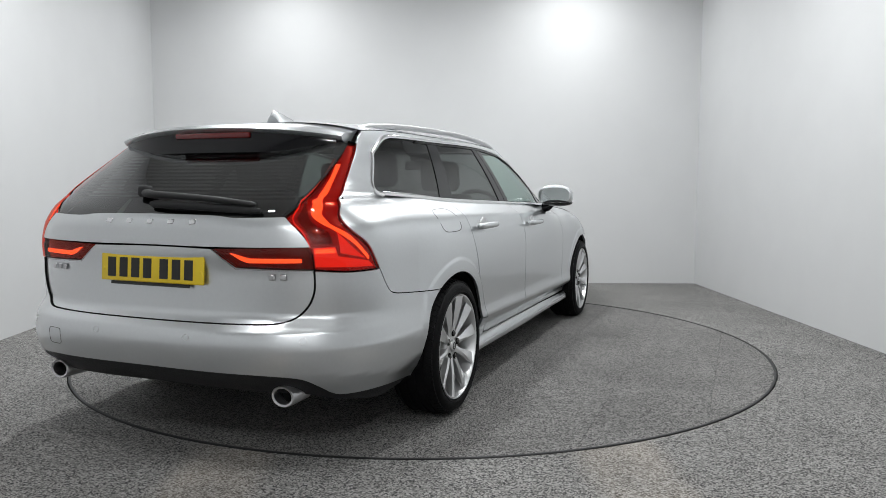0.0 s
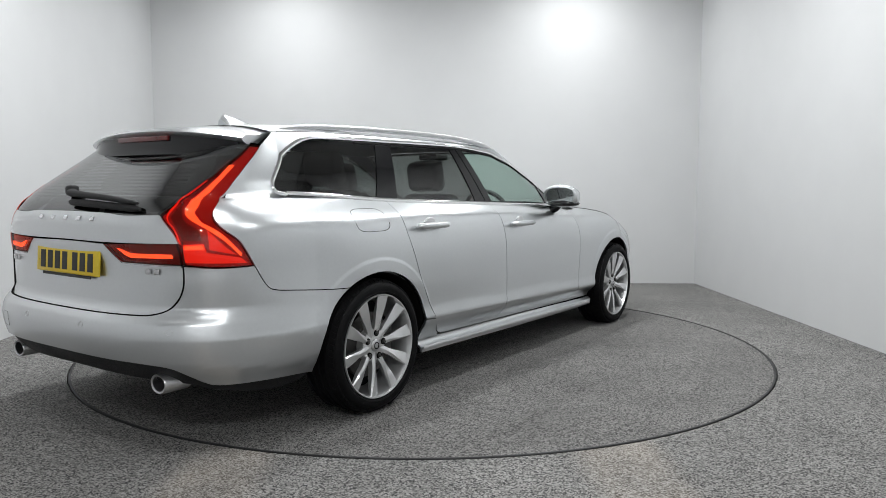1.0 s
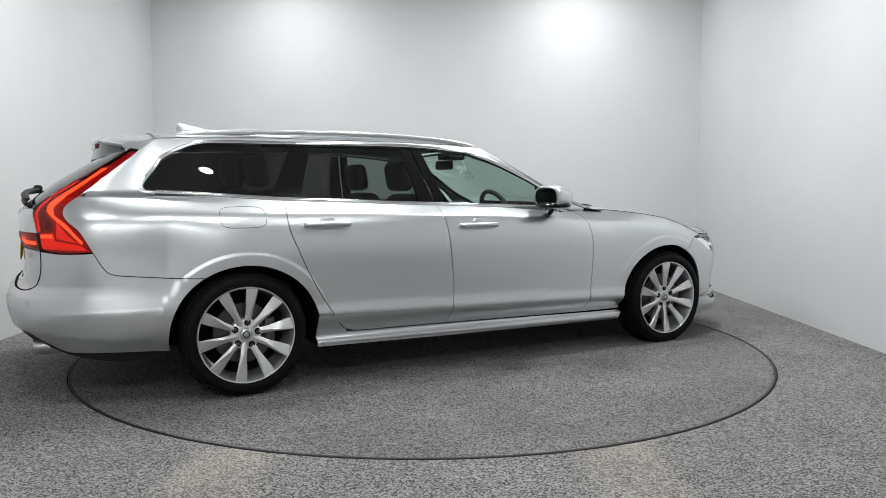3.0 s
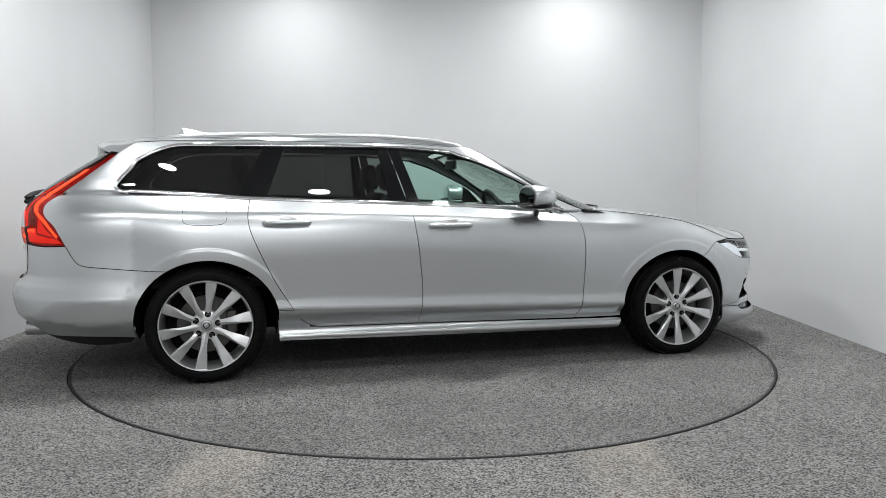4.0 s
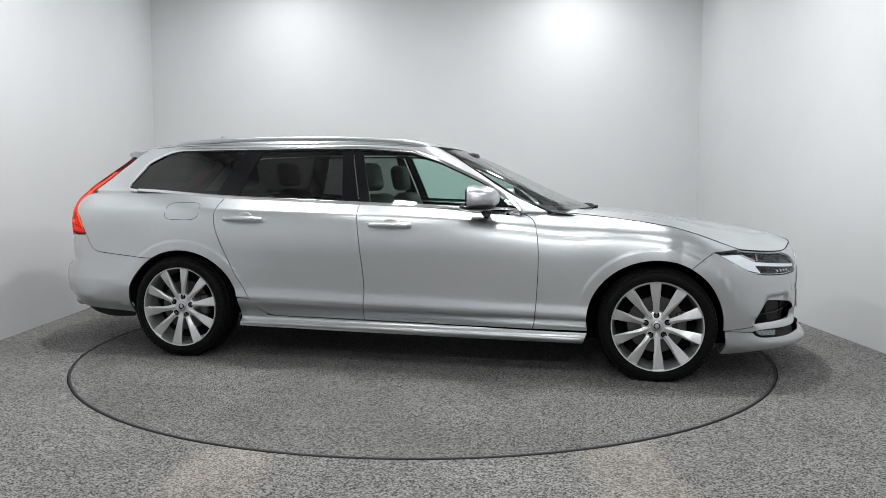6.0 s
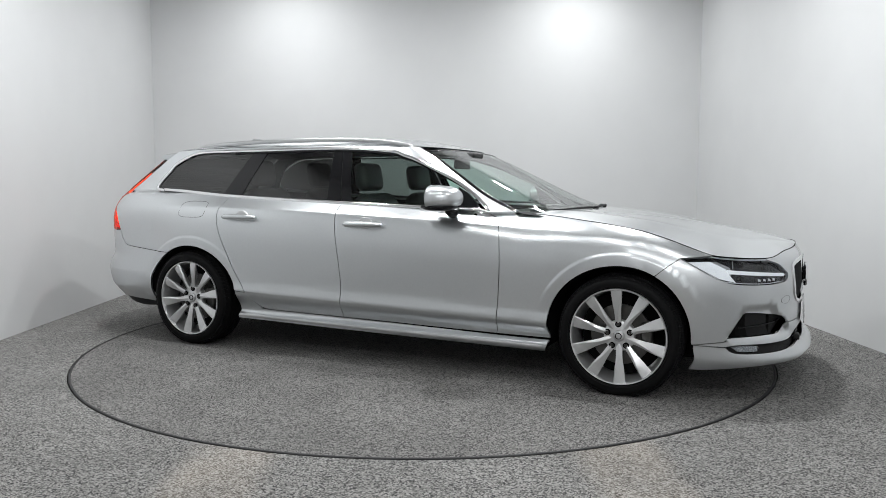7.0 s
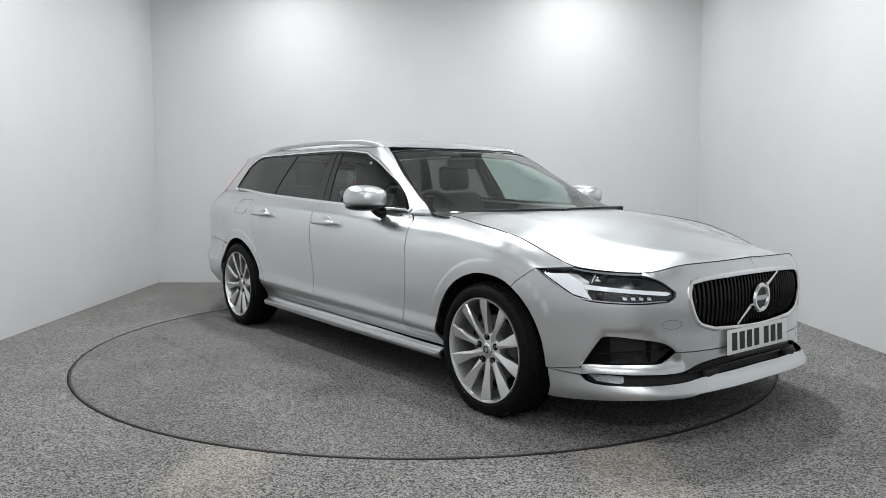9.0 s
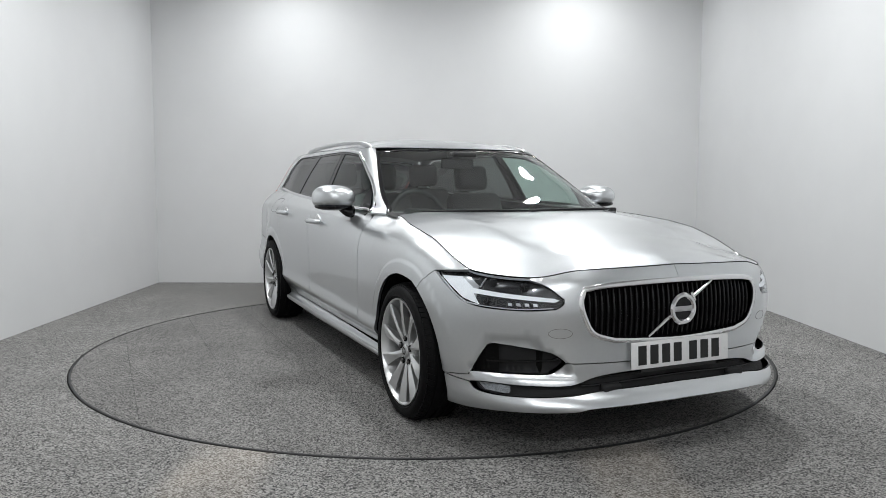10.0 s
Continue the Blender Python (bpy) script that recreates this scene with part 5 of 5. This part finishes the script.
def build_roof():
    bm = bmesh.new()
    xs = list(np.linspace(-1.86, -0.1, 40)) + list(np.linspace(-0.08, 0.1882, 26))
    rows = []
    for x in xs:
        e = roof_edge_y(x) + 0.001
        rows.append([bm.verts.new((x, e * u, roof_z(x, e * u) + 0.001)) for u in [math.sin(math.pi / 2 * k / 20) for k in range(-20, 21)]])
    for a, b in zip(rows, rows[1:]):
        for j in range(40):
            bm.faces.new((a[j], a[j + 1], b[j + 1], b[j]))
    part("roof", bm, M_PAINT, car, "silver roof panel", 60)
    # inner lining
    bm = bmesh.new()
    rows = []
    for x in np.linspace(-1.85, 0.12, 20):
        e = roof_edge_y(x) * 0.97
        rows.append([bm.verts.new((x, e * u, roof_z(x, e * u) - 0.03)) for u in [k / 6 for k in range(-6, 7)]])
    for a, b in zip(rows, rows[1:]):
        for j in range(12):
            bm.faces.new((a[j], a[j + 1], b[j + 1], b[j]))
    part("headlining", bm, M_HEADLINE, car, "pale grey headlining", 60)
    # aerial fin
    bm = bmesh.new()
    rows = []
    for i in range(13):
        t = i / 12
        x = -1.655 + 0.21 * t
        h, w = 0.058 * min(1, (t + 0.12) / 0.20) * (1 - t**1.5)**0.8, 0.044 * math.sin(math.pi * min(t * 0.7 + 0.3, 1))**0.6
        base = roof_z(x, 0)
        rows.append([bm.verts.new(v) for v in ((x, -w, base - 0.003), (x - 0.01, -w * 0.45, base + h * 0.7), (x - 0.015, 0, base + h), (x - 0.01, w * 0.45, base + h * 0.7), (x, w, base - 0.003))])
    for a, b in zip(rows, rows[1:]):
        for j in range(4):
            bm.faces.new((a[j], a[j + 1], b[j + 1], b[j]))
    bm.faces.new(rows[0])
    part("aerial_fin", bm, M_PAINT, car, "silver shark-fin aerial", 45)


def build_bonnet():
    n = 60
    ps = [0.66 + (MID_F - 0.66) * i / n for i in range(n + 1)]
    bm = bmesh.new()
    rows = []
    for i, p in enumerate(ps):
        e = skin(p, wing_top(p) - 0.001)
        t = i / n
        xc = 1.125 + (skin(MID_F, 0.776).x - 1.125) * min(1, t * 1.02)**1.05
        row = []
        for k in range(25):
            u = k / 24
            x, y = xc + (e.x - xc) * u**(1.25 + 2.75 * max(0, 1 - t / 0.3)), e.y * u
            zc = bonnet_mid(x)
            z = zc + (e.z - zc) * u**2.1
            ridge = 0.008 * math.exp(-abs((u - 0.66 + 0.10 * t) / 0.10)**1.4) * math.sin(math.pi * min(1, t * 1.05))
            row.append((x, y, z + (ridge if z < 2 else 0)))
        rows.append(row)
    for s in (-1, 1):
        vs = [[bm.verts.new((x, s * y, z)) for x, y, z in row] for row in rows]
        for a, b in zip(vs, vs[1:]):
            for j in range(24):
                bm.faces.new((a[j], a[j + 1], b[j + 1], b[j]))
        for a, b in zip(vs, vs[1:]):
            lowa, lowb = bm.verts.new(a[-1].co - Vector((0, 0, 0.014))), bm.verts.new(b[-1].co - Vector((0, 0, 0.014)))
            bm.faces.new((a[-1], lowa, lowb, b[-1]))
    bmesh.ops.remove_doubles(bm, verts=bm.verts, dist=0.0006)
    part("bonnet", bm, M_PAINT, car, "silver bonnet with two soft ridges", 45)


def build_screen():
    line = [(0.492, 0.948), (0.474, 1.05), (0.465, 1.2), (0.458, 1.30), (0.455, 1.318)]
    top = [(0.455, 1.318), (0.70, 1.336), (MID_S, 1.342), (2 * MID_S - 0.70, 1.336), (2 * MID_S - 0.455, 1.318)]
    low = [(2 * MID_S - 0.492, 0.948), (MID_S, 0.946), (0.492, 0.948)]
    border = outline(line, top, mirrored(line, MID_S)[::-1], low)
    panel("windscreen", border, M_SCREEN, car, "clear windscreen with a black border", front="screen", lift=-0.003, depth=0.0, gap=0.0, step=0.05)
    for s in (1, -1):
        strip("screen_seal", [(a + 0.008, b) for a, b in spline(line, 6)], 0.026, M_PIANO, car, "black windscreen edge", front="screen", side=s, lift=-0.003)
    strip("screen_seal", spline([(a, b - 0.004) for a, b in top], 8), 0.022, M_PIANO, car, "black windscreen edge", front="screen", lift=-0.003)
    strip("screen_shade", spline([(0.56, 0.975), (0.8, 0.972), (MID_S, 0.970), (2 * MID_S - 0.8, 0.972), (2 * MID_S - 0.56, 0.975)], 8), 0.06, M_PIANO, car, "black lower band of the windscreen", front="screen", lift=-0.010)
    # black panel under the wipers
    bm = bmesh.new()
    rows = []
    for i in range(31):
        y = -0.76 + 1.52 * i / 30
        p = MID_S - y / 0.80 * 0.62
        q = skin(p, 0.952, "screen")
        rows.append([bm.verts.new(v) for v in ((q.x - 0.03, y, 0.955), (q.x + 0.02, y, 0.944), (q.x + 0.12, y, 0.930))])
    for a, b in zip(rows, rows[1:]):
        for j in range(2):
            bm.faces.new((a[j], a[j + 1], b[j + 1], b[j]))
    part("scuttle", bm, M_PLASTIC, car, "black scuttle panel below the windscreen", 40)
    for y0, y1 in ((0.66, -0.02), (0.02, -0.62)):
        pts = []
        for i in range(9):
            y = y0 + (y1 - y0) * i / 8
            q = skin(MID_S - y / 0.80 * 0.60, 0.957 + 0.004 * math.sin(math.pi * i / 8), "screen")
            pts.append((q.x + 0.012, y, q.z + 0.006))
        arm = part("wiper", tube(pts, lambda t: 0.008 - 0.003 * t, 8), M_PLASTIC, car, "black windscreen wiper", 60)
        part("wiper_spindle", box(bmesh.new(), (pts[0][0] - 0.01, pts[0][1] - 0.02, 0.945), (pts[0][0] + 0.025, pts[0][1] + 0.02, 0.970), 0.008), M_PLASTIC, arm, "", 40)
    # interior mirror and sensor block
    part("interior_mirror", box(bmesh.new(), (0.16, -0.12, 1.215), (0.185, 0.12, 1.280), 0.012), M_DASH, car, "black interior mirror", 40)
    part("sensor_housing", box(bmesh.new(), (0.16, -0.085, 1.285), (0.30, 0.085, 1.325), 0.014), M_DASH, car, "black sensor housing at the windscreen", 40)


def build_shell():
    """The dark inner body behind the joints, the floor pan and the cabin."""
    for s in (-1, 1):
        bm = bmesh.new()
        for x0, x1, z0 in ((-2.30, -1.90, 0.24), (-1.075, 1.06, 0.20), (1.90, 2.15, 0.20)):
            rows = []
            for i in range(13):
                x = x0 + (x1 - x0) * i / 12
                zt = (belt(x) if x < 0.7 else wing_top(x)) - 0.02
                rows.append([bm.verts.new((min(max(q.x, -2.4), 2.2), s * (q.y - 0.035), q.z)) for q in [skin(x, z0 + (zt - z0) * k / 8) for k in range(9)]])
            for a, b in zip(rows, rows[1:]):
                for j in range(8):
                    bm.faces.new((a[j], a[j + 1], b[j + 1], b[j]))
        for cx in (-AXLE, AXLE):
            ring = arch(cx, 0, 180, 16, 0.006)
            rows = []
            for x, z in ring:
                zt = (belt(x) if x < 0.7 else wing_top(x)) - 0.02
                rows.append([bm.verts.new((x, s * (q.y - 0.035), q.z)) for q in [skin(x, z + (zt - z) * k / 5) for k in range(6)]])
            for a, b in zip(rows, rows[1:]):
                for j in range(5):
                    bm.faces.new((a[j], a[j + 1], b[j + 1], b[j]))
        part("inner_side", bm, M_SHELL, car, "black inner body side")
    part("floor_pan", box(bmesh.new(), (-1.05, -0.82, 0.19), (1.05, 0.82, 0.26), 0.01), M_SHELL, car, "black underbody")
    part("rear_underbody", box(bmesh.new(), (-2.38, -0.60, 0.28), (-1.05, 0.60, 0.50), 0.02), M_SHELL, car, "black rear underbody")
    part("front_underbody", box(bmesh.new(), (1.05, -0.60, 0.17), (2.18, 0.60, 0.55), 0.02), M_SHELL, car, "black front underbody")
    part("bulkhead", box(bmesh.new(), (0.95, -0.70, 0.26), (1.0, 0.70, 0.93), 0.01), M_SHELL, car, "black bulkhead")
    part("boot_floor", box(bmesh.new(), (-2.38, -0.62, 0.50), (-1.05, 0.62, 0.56), 0.01), M_FABRIC, car, "black boot floor")
    part("load_cover", box(bmesh.new(), (-2.25, -0.66, 0.93), (-1.25, 0.66, 0.945), 0.005), M_FABRIC, car, "black load cover")
    part("boot_back", box(bmesh.new(), (-2.42, -0.58, 0.30), (-2.38, 0.58, 0.95), 0.01), M_SHELL, car, "black tail inner panel")
    part("nose_carrier", box(bmesh.new(), (2.16, -0.45, 0.20), (2.20, 0.45, 0.70), 0.01), M_SHELL, car, "black nose carrier")


def build_seat(x, y, rear=False):
    h = 0.0 if not rear else 0.03
    seat = part("rear_seat" if rear else "front_seat", box(bmesh.new(), (x - 0.05, y - 0.25, 0.38), (x + 0.47, y + 0.25, 0.56 + h), 0.06), M_FABRIC, car, "charcoal leather seat", 50)
    back = box(bmesh.new(), (-0.075, -0.245, 0), (0.075, 0.245, 0.60), 0.07)
    for v in back.verts:
        if v.co.z > 0.35:
            v.co.y *= 1 - 0.9 * (v.co.z - 0.35)**1.3
    back.transform(Matrix.Translation((x - 0.03, y, 0.48 + h)) @ pose(0, 0, 0, 0, -20, 0))
    part("backrest", back, M_FABRIC, seat, "", 50)
    head = box(bmesh.new(), (-0.05, -0.13, 0), (0.05, 0.13, 0.19), 0.045)
    head.transform(Matrix.Translation((x - 0.245, y, 1.065 + h)) @ pose(0, 0, 0, 0, -10, 0))
    part("headrest", head, M_FABRIC, seat, "", 50)


def build_cabin():
    for y in (-0.37, 0.37):
        build_seat(-0.10, y)
        build_seat(-1.02, y, True)
    bm = bmesh.new()
    rows = []
    for i in range(17):
        y = -0.74 + 1.48 * i / 16
        d = 0.22 * abs(y / 0.74)**3
        rows.append([bm.verts.new(v) for v in ((1.02 - d, y, 0.935), (0.72 - d * 0.5, y, 0.955), (0.60 - d * 0.3, y, 0.935), (0.57 - d * 0.2, y, 0.80), (0.66, y, 0.55))])
    for a, b in zip(rows, rows[1:]):
        for j in range(4):
            bm.faces.new((a[j], a[j + 1], b[j + 1], b[j]))
    part("dashboard", bm, M_DASH, car, "charcoal dashboard", 50)
    wheel = bmesh.new()
    ring = [(0.183 * math.cos(a), 0.183 * math.sin(a)) for a in [2 * math.pi * i / 40 for i in range(41)]]
    m = Matrix.Translation((0.40, -0.37, 0.895)) @ pose(0, 0, 0, 0, 66, 0)
    sw = part("steering_wheel", tube([m @ Vector((a, b, 0)) for a, b in ring], 0.016, 10), M_DASH, car, "black steering wheel", 60)
    hub = box(bmesh.new(), (-0.07, -0.08, -0.03), (0.07, 0.08, 0.02), 0.02)
    box(hub, (-0.02, -0.175, -0.012), (0.02, 0.175, 0.008), 0.006)
    hub.transform(m)
    part("steering_hub", hub, M_DASH, sw, "", 40)


for side in (-1, 1):
    build_side(side)
    for cx in (-AXLE, AXLE):
        build_wheel(cx, side)
build_roof()
build_bonnet()
build_screen()
build_tail()
build_nose()
build_shell()
build_cabin()


def motions():
    """The turntable carries the car round at an even pace."""
    rows_car, rows_table = [], []
    for i in range(21):
        t = i * 0.5
        turn = pose(0, 0, 0, 0, 0, 66.77 - 13.348 * t)
        rows_table.append((t, turn))
        rows_car.append((t, turn @ pose(0.042, 0.136, 0)))
    walk(turntable, rows_table)
    walk(car, rows_car)


motions()
